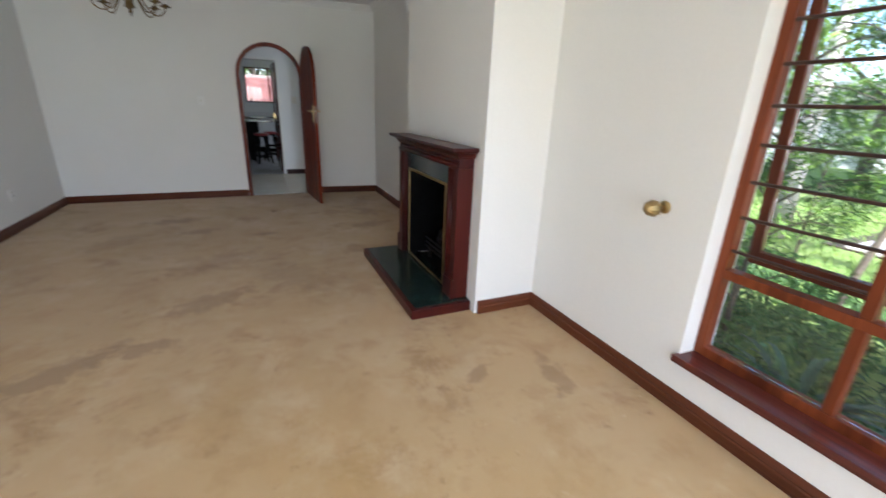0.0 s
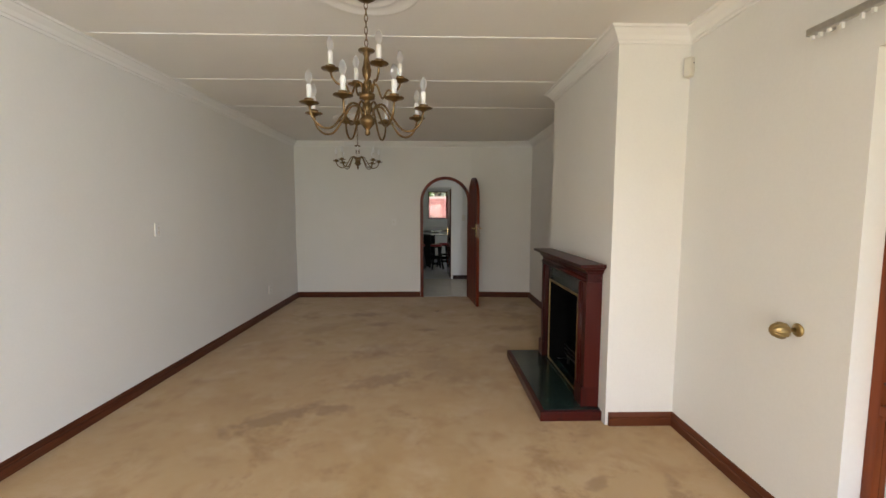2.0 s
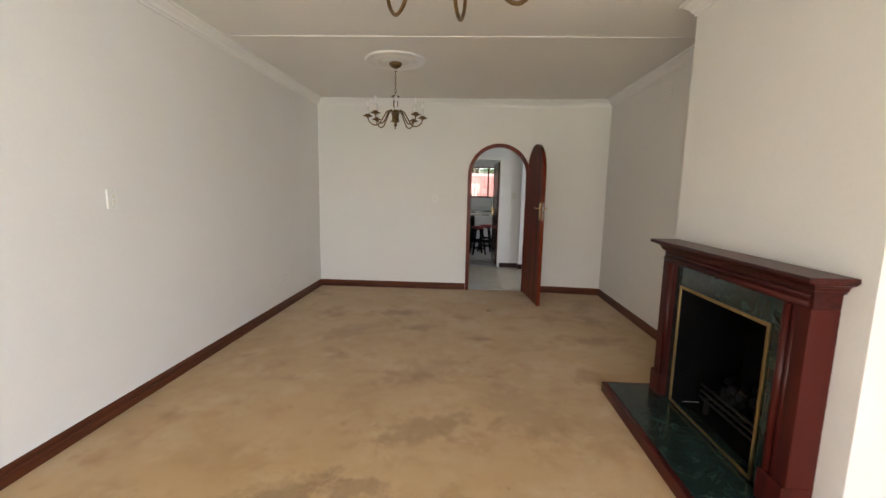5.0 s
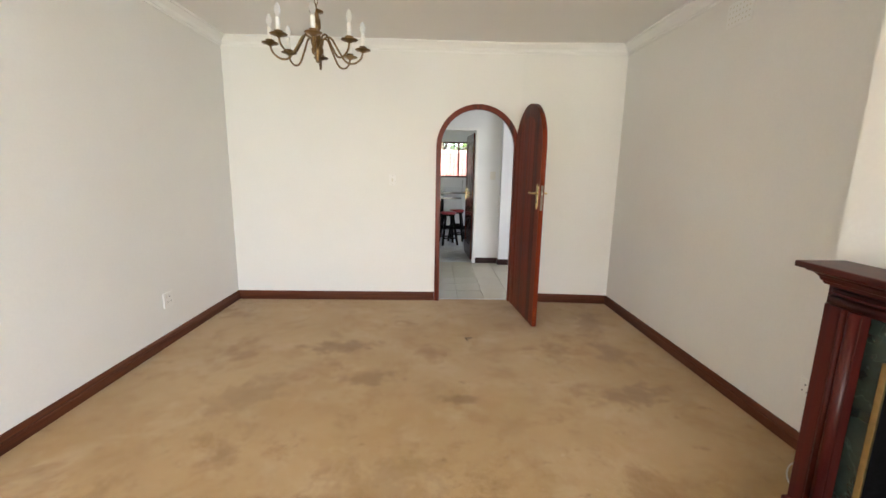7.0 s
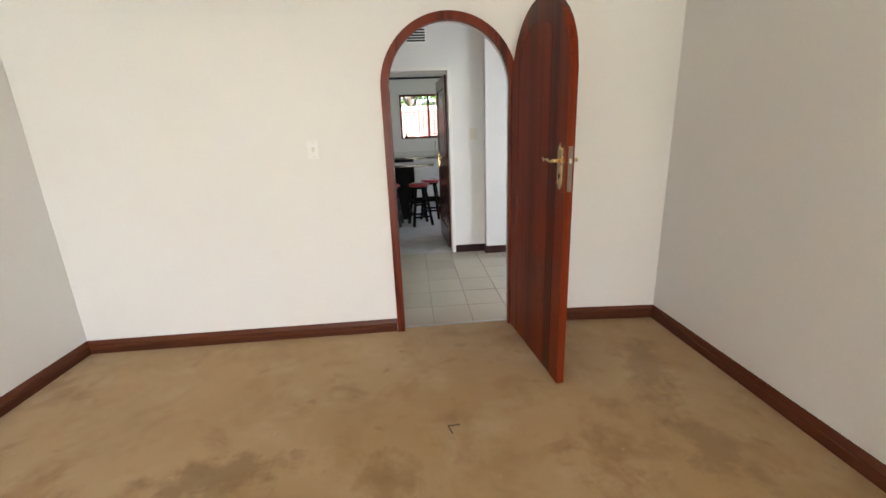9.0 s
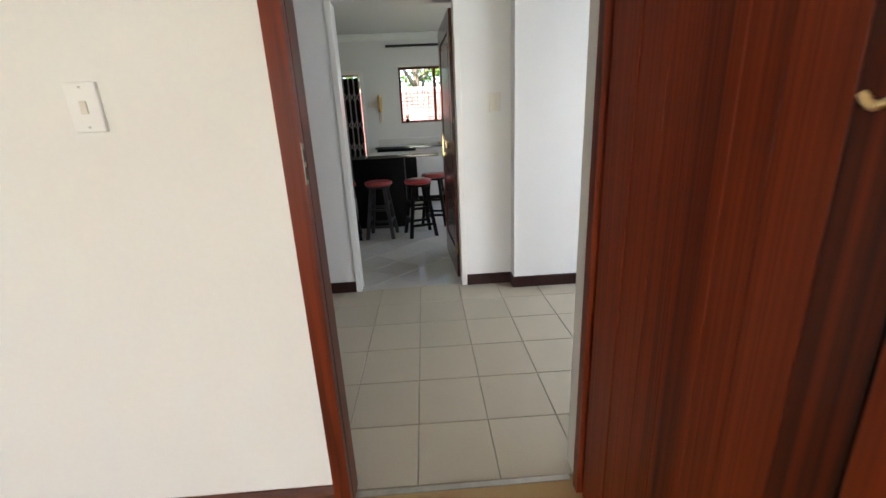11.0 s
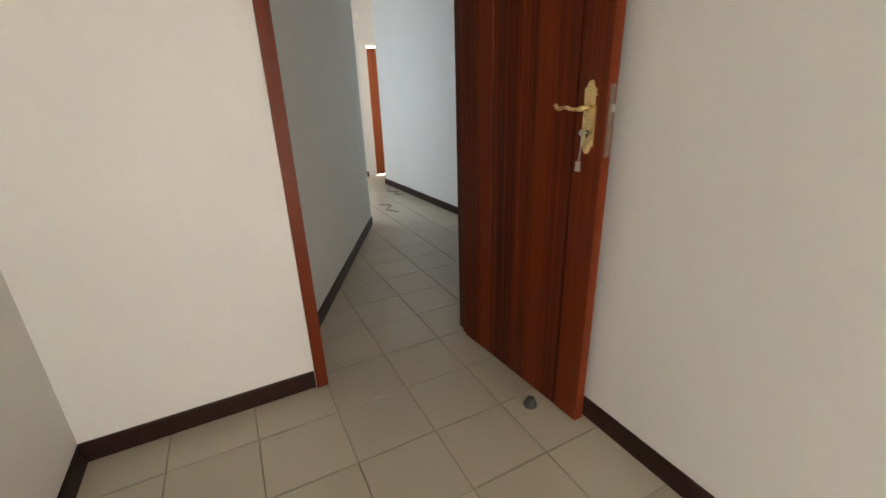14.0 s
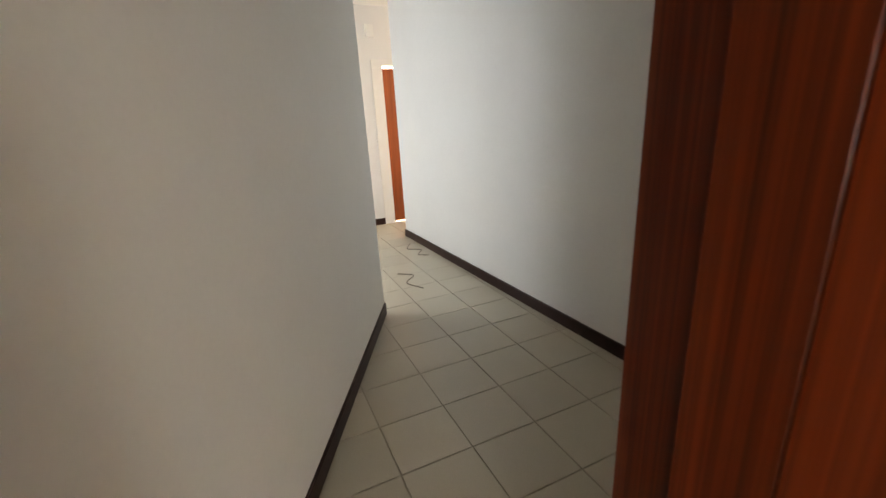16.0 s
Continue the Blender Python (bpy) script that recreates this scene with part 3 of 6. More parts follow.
# skirting and cornice
SKIRT = [(0.0, 0.0), (0.020, 0.0), (0.020, 0.050), (0.014, 0.056), (0.017, 0.066), (0.012, 0.080), (0.006, 0.092), (0.0, 0.094)]
bm = bmesh.new()
moulding(bm, [(ARC_C + ARC_R + 0.055, YN), (XE, YNE), (XE, CHY1), (CHX, CHY1), (CHX, 4.20)], SKIRT)
structure("baseboard", bm, M_BASE, "moulded mahogany skirting board", category="baseboard")
bm = bmesh.new()
moulding(bm, [(CHX + 0.02, CHY0), (XE, CHY0), (XE, YS), (1.0, YS)], SKIRT)
structure("baseboard", bm, M_BASE, "moulded mahogany skirting board", category="baseboard")
bm = bmesh.new()
moulding(bm, [(-1.6, YS), (XWS, YS), (XW, YN), (ARC_C - ARC_R - 0.055, YN)], SKIRT)
structure("baseboard", bm, M_BASE, "moulded mahogany skirting board", category="baseboard")
CORN = [(0.0, ZC - 0.095), (0.010, ZC - 0.095), (0.012, ZC - 0.078), (0.022, ZC - 0.074), (0.034, ZC - 0.050), (0.060, ZC - 0.026),
        (0.066, ZC - 0.018), (0.082, ZC - 0.016), (0.084, ZC - 0.0005), (0.0, ZC - 0.0005)]
bm = bmesh.new()
moulding(bm, [(XW, YN), (ARC_C + ARC_R + 0.06, YN), (XE, YNE), (XE, CHY1), (CHX, CHY1), (CHX, CHY0), (XE, CHY0), (XE, YS), (XWS, YS)], CORN, closed=True)
structure("cornice", bm, M_PLASTER, "stepped white plaster cornice", category="cornice")

# entrance hall walls
bm = bmesh.new()
wall(bm, "x", HXW - 0.12, HXW, HY0, 9.46, 0, ZC + 0.2, [(A2_C - A2_R - 0.02, A2_C + A2_R + 0.02, 0, 1.675 + A2_R + 0.02, True)])
structure("wall_hall_west", bm, M_HALLWALL, "white hall wall with an arched doorway")
bm = bmesh.new()
wall(bm, "y", HY1, KY0, HXW, PILX, 0, ZC + 0.2, [(-0.36, 0.515, 0, 2.07, False)])
box(bm, PILX, HXE, PILY, KY0, 0, ZC + 0.2)
structure("wall_hall_north", bm, M_HALLWALL, "white hall wall with a kitchen doorway")
bm = bmesh.new()
wall(bm, "x", HXE, HXE + 0.14, HY0, 9.95, 0, ZC + 0.2, [(7.52, 9.12, 0, 2.28, True)])
structure("wall_hall_east", bm, M_HALLWALL, "white wall with a broad arch to the entry")
structure("hall_ceiling", boxes((HXW - 0.12, 4.3, HY0 - 0.03, KY0, ZC, ZC + 0.12)), M_CEIL, "plain white hall ceiling")
bm = bmesh.new()
wall(bm, "y", 9.95, 10.07, HXE, 4.3, 0, ZC + 0.2, [(2.40, 3.30, 0.46, 2.1, False)])
structure("wall_entry_north", bm, M_HALLWALL, "white entry wall with a low window")
structure("wall_entry_east", boxes((4.3, 4.42, 7.3, 10.07, 0, ZC + 0.2)), M_HALLWALL, "plain white entry wall")
bm = bmesh.new()
wall(bm, "y", 7.3, HY0, 2.26, 4.3, 0, ZC + 0.2, [(2.80, 4.10, 0.35, 2.15, False)])
structure("wall_entry_south", bm, M_HALLWALL, "white entry wall with an added unseen window opening")
structure("entry_ceiling", boxes((HXE, 4.42, KY0, 10.07, ZC, ZC + 0.12)), M_CEIL, "plain white entry ceiling")
FLAT = [(0.0, 0.0), (0.012, 0.0), (0.012, 0.080), (0.009, 0.085), (0.0, 0.085)]
for run in ([(HXW, 9.17), (HXW, HY1), (-0.364, HY1)], [(0.519, HY1), (PILX, HY1), (PILX, PILY), (HXE, PILY)],
            [(ARC_C - ARC_R - 0.05, HY0), (HXW, HY0), (HXW, A2_C - A2_R - 0.055)], [(HXE + 0.14, 9.95), (4.3, 9.95), (4.3, HY0), (ARC_C + ARC_R + 0.05, HY0)]):
    bm = bmesh.new()
    moulding(bm, run, FLAT)
    structure("baseboard", bm, M_HALLBASE, "flat dark brown skirting board", category="baseboard")

# passage beyond the hall
COR_A, COR_B = (-2.33, 8.205), (-4.615, 9.395)
COR_N, COR_W = 10.395, 10.30   # north face at its east and west ends
COR_X = -6.57                # west end of the north wall
bm = bmesh.new()
prism(bm, [COR_A, COR_B, (COR_B[0] - 0.02, COR_B[1] - 0.12), (COR_A[0], COR_A[1] - 0.16)], "z", 0, ZC + 0.2)
structure("wall_passage_slant", bm, M_HALLWALL, "plain white slanting passage wall")
bm = bmesh.new()
prism(bm, [(COR_X, COR_W), (HXW - 0.12, COR_N), (HXW - 0.12, COR_N + 0.12), (COR_X, COR_N + 0.12)], "z", 0, ZC + 0.2)
structure("wall_passage_north", bm, M_HALLWALL, "plain white passage wall")
structure("wall_passage_east", boxes((HXW - 0.12, HXW, 9.46, COR_N + 0.12, 0, ZC + 0.2)), M_HALLWALL, "plain white passage wall")
bm = bmesh.new()
prism(bm, [(COR_B[0] - 0.02, COR_B[1] - 0.12), (COR_B[0] + 0.1, COR_B[1] - 0.1), (-4.70, 7.6), (-4.82, 7.6)], "z", 0, ZC + 0.2)
structure("wall_passage_return", bm, M_HALLWALL, "plain white passage wall")
# The opening in this wall is unseen, added for the passage's fill lamp.
bm = bmesh.new()
wall(bm, "y", 7.50, 7.62, -7.47, -4.7, 0, ZC + 0.2, [(-6.65, -5.25, 1.0, 2.15, False)])
structure("wall_passage_south", bm, M_HALLWALL, "white passage wall with an added unseen opening")
bm = bmesh.new()
wall(bm, "x", -7.47, -7.35, 7.62, 11.8, 0, ZC + 0.2, [(10.36, 11.20, 0, 2.07, False)])
structure("wall_passage_end", bm, M_HALLWALL, "white end wall with a bedroom doorway")
structure("wall_passage_nook", boxes((COR_X, COR_X + 0.12, COR_N + 0.12, 11.8, 0, ZC + 0.2)), M_HALLWALL, "plain white passage wall")
# The narrow opening here is unseen, added for the nook's fill lamp.
bm = bmesh.new()
wall(bm, "y", 11.8, 11.92, -7.47, COR_X + 0.12, 0, ZC + 0.2, [(-7.3, -6.68, 0.85, 2.1, False)])
structure("wall_passage_far", bm, M_HALLWALL, "white passage wall with an added narrow opening")
# Unseen roof added to block sun and lit lawn from the passage opening.
structure("sun_block_roof", boxes((-11.0, -2.6, 0.5, 7.5, 2.45, 2.55)), M_CEIL, "unseen flat white roof added to keep sun off the passage", category="roof")
structure("passage_ceiling", boxes((-7.6, HXW - 0.12, 7.5, 11.92, ZC, ZC + 0.12)), M_CEIL, "plain white passage ceiling")
for run in ([(-2.5, 8.2935), COR_B], [(-7.35, 7.62), (-7.35, 10.29)], [(COR_X, COR_N + 0.1), (COR_X, COR_W), (HXW - 0.12, COR_N)]):
    bm = bmesh.new()
    moulding(bm, run, FLAT)
    structure("baseboard", bm, M_HALLBASE, "flat dark brown skirting board", category="baseboard")

# kitchen shell
bm = bmesh.new()
wall(bm, "y", KY1, KY1 + 0.22, KXW, KXE, 0, ZC + 0.2, [(-1.36, -0.72, 0, 2.08, False), (-0.08, 1.16, 1.275, 2.165, False)])
structure("wall_kitchen_north", bm, M_HALLWALL, "cream kitchen wall with window and back door")
structure("wall_kitchen_west", boxes((KXW - 0.12, KXW, KY0, KY1 + 0.22, 0, ZC + 0.2)), M_HALLWALL, "plain cream kitchen wall")
# East wall; its unseen opening is added for the kitchen fill lamp.
bm = bmesh.new()
wall(bm, "x", KXE, KXE + 0.2, KY0, KY1 + 0.22, 0, ZC + 0.2, [(10.8, 12.4, 1.0, 2.1, False)])
structure("wall_kitchen_east", bm, M_HALLWALL, "plain cream kitchen wall with an added unseen opening")
structure("kitchen_ceiling", boxes((KXW, KXE, KY0, KY1 + 0.1, 2.66, 2.78)), M_CEIL, "plain white kitchen ceiling")
bm = bmesh.new()
moulding(bm, [(KXW, KY1), (KXE, KY1)], [(d, z - ZC + 2.66) for d, z in CORN])
structure("cornice", bm, M_PLASTER, "white plaster kitchen cornice", category="cornice")


# ---------------------------------------------------------------- doors
def spline(points, steps=6):
    """A smooth run of points through the given ones."""
    p = [Vector(q) for q in points]
    p = [p[0] * 2 - p[1]] + p + [p[-1] * 2 - p[-2]]
    out = []
    for i in range(1, len(p) - 2):
        for k in range(steps):
            t = k / steps
            out.append(0.5 * (2 * p[i] + (p[i + 1] - p[i - 1]) * t + (2 * p[i - 1] - 5 * p[i] + 4 * p[i + 1] - p[i + 2]) * t * t
                              + (3 * p[i] - p[i - 1] - 3 * p[i + 1] + p[i + 2]) * t ** 3))
    return out + [p[-2]]


def arch_ring(bm, axis, c, r0, r1, spring, f0, f1, z0=0.0, steps=32):
    """Two legs and a round head between the radii r0 and r1."""
    for s in (-1, 1):
        u0, u1 = sorted((c + s * r0, c + s * r1))
        prism(bm, [(u0, z0), (u1, z0), (u1, spring), (u0, spring)], axis, f0, f1)
    for i in range(steps):
        a, b = math.pi * i / steps, math.pi * (i + 1) / steps
        prism(bm, [(c + r0 * math.cos(a), spring + r0 * math.sin(a)), (c + r1 * math.cos(a), spring + r1 * math.sin(a)),
                   (c + r1 * math.cos(b), spring + r1 * math.sin(b)), (c + r0 * math.cos(b), spring + r0 * math.sin(b))], axis, f0, f1)
    bmesh.ops.remove_doubles(bm, verts=bm.verts, dist=1e-5)


def backplate_outline(w, h):
    """A long plate with a round nub at either end."""
    half = [(0.0, h / 2 + 0.024), (w * 0.16, h / 2 + 0.021), (w * 0.28, h / 2 + 0.013), (w * 0.33, h / 2 + 0.003), (w * 0.37, h / 2 - 0.001),
            (w * 0.42, h / 2 + 0.002), (w * 0.5, h / 2 + 0.001), (w * 0.5, 0.0)]
    right = half + [(x, -z) for x, z in half[-2::-1]]
    return right + [(-x, z) for x, z in right[-2:0:-1]]


def lever_handle(parent, x, z, side, face, flip=1):
    """A brass lever on a long back plate, with its keyhole; side is -1 or 1 along y."""
    bm = bmesh.new()
    a, b = sorted((face, face + side * 0.006))
    prism(bm, [(x + u, z - 0.03 + v) for u, v in backplate_outline(0.046, 0.178)], "y", a, b)
    plate = part("door_handle", bm, M_BRASS, parent, "polished brass lever handle on a long plate")
    bm = bmesh.new()
    tube(bm, [(x, face + side * 0.004, z), (x, face + side * 0.046, z)], 0.009, 10)
    tube(bm, spline([(x, face + side * 0.042, z), (x - flip * 0.03, face + side * 0.046, z - 0.004), (x - flip * 0.065, face + side * 0.046, z + 0.004),
                     (x - flip * 0.095, face + side * 0.045, z - 0.002), (x - flip * 0.108, face + side * 0.045, z + 0.012)], 5), 0.0068, 8)
    part("lever", bm, M_BRASS, plate, smooth=True)
    bm = bmesh.new()
    lathe(bm, [(0.0, 0.0), (0.008, 0.0), (0.008, 0.0022), (0.0, 0.0022)], 12, m=pose(x, face + side * 0.0055, z - 0.075, -90 * side, 0, 0))
    box(bm, x - 0.0025, x + 0.0025, *sorted((face + side * 0.005, face + side * 0.0075)), z - 0.092, z - 0.075)
    part("keyhole", bm, M_DARKHOLE, plate)


def arched_leaf(door, at, turn, flip, shade_label):
    """A solid boarded door leaf with an arched head; the hinge is at the local origin."""
    w, c, r, spring = 0.79, 0.395, 0.393, 1.655
    leaf = new("leaf")
    leaf.parent = door
    leaf.matrix_basis = pose(*at, 0, 0, turn)
    tagged(leaf, shade_label)

    def top(x, rad):
        return spring + math.sqrt(max(rad * rad - (x - c) ** 2, 0.0))

    def upright(name, x0, x1, rad, half, bev=0.0):
        n = 7
        xs = [x0 + (x1 - x0) * i / n for i in range(n + 1)]
        bm = bmesh.new()
        prism(bm, [(x0, 0.0), (x1, 0.0)] + [(x, top(x, rad)) for x in reversed(xs)], "y", -half, half)
        if bev:
            es = [e for e in bm.edges if abs(e.verts[0].co.x - e.verts[1].co.x) < 1e-5 and abs(e.verts[0].co.z - e.verts[1].co.z) > 0.5]
            bmesh.ops.bevel(bm, geom=es, offset=bev, segments=1, affect="EDGES")
        part(name, bm, M_MERANTI, leaf)

    upright("stile", 0.002, 0.118, r, 0.021, 0.0008)
    upright("stile", w - 0.118, w - 0.002, r, 0.021, 0.0008)
    bm = bmesh.new()
    n, ri = 22, r - 0.115
    a0 = math.acos((w / 2 - 0.118) / r)
    b0 = math.acos(min((w / 2 - 0.1185) / ri, 1.0))
    for i in range(n):
        pa, pb = [a0 + (math.pi - 2 * a0) * k / n for k in (i, i + 1)]
        qa, qb = [b0 + (math.pi - 2 * b0) * k / n for k in (i, i + 1)]
        prism(bm, [(c + ri * math.cos(qa), spring + ri * math.sin(qa)), (c + r * math.cos(pa), spring + r * math.sin(pa)),
                   (c + r * math.cos(pb), spring + r * math.sin(pb)), (c + ri * math.cos(qb), spring + ri * math.sin(qb))], "y", -0.0205, 0.0205)
    bmesh.ops.remove_doubles(bm, verts=bm.verts, dist=1e-5)
    part("arched_rail", bm, M_MERANTI, leaf)
    x = 0.1205
    for width, half in ((0.098, 0.0190), (0.082, 0.0186), (0.098, 0.0190), (0.078, 0.0186), (0.098, 0.0190), (0.092, 0.0187)):
        upright("board", x, x + width - 0.0012, ri + 0.006, half, 0.0007)
        x += width
    z = 1.235 if flip > 0 else 1.21
    lever_handle(leaf, w - 0.062, z, -1, -0.021, 1)
    lever_handle(leaf, w - 0.062, z, 1, 0.021, 1)
    bm = bmesh.new()
    box(bm, w - 0.003, w + 0.001, -0.011, 0.011, z - 0.15, z + 0.07)
    part("lock_plate", bm, M_LOCK, leaf, "worn brown steel lock plate")
    bm = bmesh.new()
    box(bm, w, w + 0.010, -0.006, 0.006, z - 0.012, z + 0.012, bevel=0.003)
    part("latch", bm, M_STEEL, leaf)
    for hz in (0.22, 1.45):
        bm = bmesh.new()
        lathe(bm, [(0.0, 0.0), (0.007, 0.0), (0.007, 0.1), (0.0, 0.1)], 10, (-0.004, 0.024, hz))
        part("hinge", bm, M_BRASSOLD, leaf)
    return leaf


door_1 = thing("door_1", "open arched red meranti door in a wooden arched frame", "door", kind="structure")
bm = bmesh.new()
arch_ring(bm, "y", ARC_C, ARC_R, ARC_R + 0.052, 1.675, 7.268, 7.302)
part("door_frame", bm, M_FRAMEWOOD, door_1)
bm = bmesh.new()
arch_ring(bm, "y", ARC_C, ARC_R + 0.010, ARC_R + 0.0185, 1.675, 7.3045, 7.330)
part("door_stop", bm, M_MERANTI, door_1)
part("jamb_lining", boxes((ARC_C - ARC_R - 0.0095, ARC_C - ARC_R + 0.001, 7.3045, 7.386, 0, 1.675), bevel=0.002), M_MERANTI, door_1)
bm = bmesh.new()
box(bm, ARC_C - ARC_R - 0.003, ARC_C - ARC_R + 0.0025, 7.269, 7.291, 1.11, 1.215, bevel=0.001)
keeper = part("strike_plate", bm, M_LOCK, door_1, "worn steel strike plate")
bm = bmesh.new()
box(bm, ARC_C - ARC_R + 0.002, ARC_C - ARC_R + 0.0034, 7.273, 7.287, 1.168, 1.200)
box(bm, ARC_C - ARC_R + 0.002, ARC_C - ARC_R + 0.0034, 7.273, 7.287, 1.122, 1.155)
part("slot", bm, M_DARKHOLE, keeper)
arched_leaf(door_1, (0.703, 7.250, 0.012), -84.9, 1, "boarded meranti leaf standing open over the carpet")
structure("threshold_trim", boxes((ARC_C - ARC_R, ARC_C + ARC_R, 7.325, 7.348, -0.002, 0.003)), M_STEEL, "thin metal strip between carpet and tiles", category="trim")

door_2 = thing("door_2", "open arched red meranti passage door in a wooden frame", "door", kind="structure")
bm = bmesh.new()
arch_ring(bm, "x", A2_C, A2_R, A2_R + 0.052, 1.675, HXW - 0.004, HXW + 0.022)
part("door_frame", bm, M_FRAMEWOOD, door_2)
bm = bmesh.new()
arch_ring(bm, "x", A2_C, A2_R - 0.004, A2_R + 0.014, 1.675, HXW - 0.06, HXW - 0.007)
part("door_stop", bm, M_MERANTI, door_2)
part("jamb_lining", boxes((HXW - 0.1215, HXW - 0.0605, A2_C + A2_R + 0.008, A2_C + A2_R + 0.0195, 0, 1.675), bevel=0.002), M_MERANTI, door_2)
leaf_2 = arched_leaf(door_2, (-2.215, 9.150, 0.012), 3.2, -1, "boarded meranti leaf standing open against the hall wall")
bm = bmesh.new()
kx, kz = 0.728, 1.135
lathe(bm, [(0.0, 0), (0.011, 0.0), (0.011, 0.002), (0.0, 0.002)], 12, m=pose(kx, -0.052, kz, 90, 90, 0))
box(bm, kx - 0.002, kx + 0.002, -0.044, -0.026, kz - 0.003, kz + 0.003)
key = part("key", bm, M_STEEL, leaf_2, "small steel key left in the lock")
bm = bmesh.new()
tube(bm, [(kx, -0.050, kz - 0.008), (kx - 0.004, -0.047, kz - 0.045), (kx - 0.010, -0.044, kz - 0.095)], 0.0022, 6)
box(bm, kx - 0.022, kx - 0.002, -0.047, -0.043, kz - 0.125, kz - 0.092, bevel=0.001)
part("key_tag", bm, M_STEEL, key)
stop = thing("door_stop", "small grey rubber door stop on the tiled floor", "door stop", (-1.60, 9.085, 0.0))
bm = bmesh.new()
lathe(bm, [(0.0, 0.0), (0.028, 0.0), (0.030, 0.006), (0.024, 0.012), (0.019, 0.034), (0.014, 0.040), (0.0, 0.041)], 16)
part("buffer", bm, M_RUBBER, stop, smooth=True)

door_3 = thing("door_3", "open glossy dark wooden kitchen door in a white steel frame", "door", kind="structure")
bm = bmesh.new()
for x0, x1 in ((-0.362, -0.322), (0.477, 0.517)):
    box(bm, x0, x1, HY1 - 0.010, KY0 + 0.008, 0, 2.035, bevel=0.003)
box(bm, -0.362, 0.517, HY1 - 0.010, KY0 + 0.008, 2.0352, 2.075, bevel=0.003)
part("door_frame", bm, M_FRAMEWHITE, door_3)
kleaf = new("leaf")
kleaf.parent = door_3
kleaf.matrix_basis = pose(0.476, 9.405, 0.012, 0, 0, 92.4)
tagged(kleaf, "glossy dark panelled leaf standing open into the kitchen")
for nm, r in (("stile", (0, 0.10, 0, 2.0)), ("stile", (0.71, 0.81, 0, 2.0)), ("rail", (0.1004, 0.7096, 0, 0.22)), ("rail", (0.1004, 0.7096, 0.86, 1.02)), ("rail", (0.1004, 0.7096, 1.87, 2.0))):
    part(nm, boxes((r[0], r[1], -0.02, 0.02, r[2], r[3]), bevel=0.002), M_KDOOR, kleaf)
for z0, z1 in ((0.2204, 0.8596), (1.0204, 1.8696)):
    bm = boxes((0.1008, 0.7092, -0.010, 0.010, z0, z1))
    box(bm, 0.16, 0.65, -0.016, 0.016, z0 + 0.06, z1 - 0.06, bevel=0.006)
    part("panel", bm, M_KDOOR, kleaf)
lever_handle(kleaf, 0.755, 1.06, -1, -0.02, 1)
lever_handle(kleaf, 0.755, 1.06, 1, 0.02, 1)
for hz in (0.2, 1.0, 1.72):
    bm = bmesh.new()
    lathe(bm, [(0.0, 0.0), (0.007, 0.0), (0.007, 0.1), (0.0, 0.1)], 10, (-0.005, 0.018, hz))
    part("hinge", bm, M_BRASSOLD, kleaf)

door_4 = thing("door_4", "closed orange-brown bedroom door in a white frame", "door", kind="structure")
bm = bmesh.new()
for y0, y1 in ((10.285, 10.425), (11.135, 11.275)):
    box(bm, -7.475, -7.335, y0, y1, 0, 2.03, bevel=0.003)
box(bm, -7.475, -7.335, 10.285, 11.275, 2.0305, 2.10, bevel=0.003)
part("door_frame", bm, M_FRAMEWHITE, door_4)
part("leaf", boxes((-7.43, -7.39, 10.428, 11.132, 0.012, 2.0), bevel=0.002), M_DOORORANGE, door_4)


# ---------------------------------------------------------------- garden window
window_1 = thing("window_1", "large reddish timber garden window with open casements", "window", kind="structure")
FX0, FX1 = 1.865, 1.925
TZ = 0.715
mull = [1.61, 1.105, 0.60, 0.09, -0.42, -0.93, -1.43]
bm = bmesh.new()
box(bm, FX0, FX1, W_Y1 - 0.044, W_Y1, W_Z0 + 0.03, W_Z1, bevel=0.004)
box(bm, FX0, FX1, W_Y0, W_Y0 + 0.044, W_Z0 + 0.03, W_Z1, bevel=0.004)
box(bm, FX0 - 0.001, FX1 + 0.001, W_Y0 + 0.044, W_Y1 - 0.044, W_Z1 - 0.055, W_Z1, bevel=0.004)
box(bm, FX0 - 0.001, FX1 + 0.001, W_Y0 + 0.044, W_Y1 - 0.044, W_Z0 + 0.03, W_Z0 + 0.075, bevel=0.004)
part("window_frame", bm, M_WINWOOD, window_1)
bm = boxes((FX0 - 0.003, FX1 + 0.003, W_Y0 + 0.0445, W_Y1 - 0.0445, TZ - 0.021, TZ + 0.021), bevel=0.004)
part("transom", bm, M_WINWOOD, window_1)
for y in mull[1:-1]:
    part("mullion", boxes((FX0 + 0.002, FX1 - 0.002, y - 0.020, y + 0.020, W_Z0 + 0.0755, TZ - 0.0215), bevel=0.004), M_WINWOOD, window_1)
    part("mullion", boxes((FX0 + 0.002, FX1 - 0.002, y - 0.020, y + 0.020, TZ + 0.0215, W_Z1 - 0.0555), bevel=0.004), M_WINWOOD, window_1)
bm = boxes((XE - 0.035, FX0 + 0.04, W_Y0 - 0.02, W_Y1 + 0.018, W_Z0 - 0.008, W_Z0 + 0.0295), bevel=0.006)
part("window_sill", bm, M_SILL, window_1, "polished dark mahogany window sill")
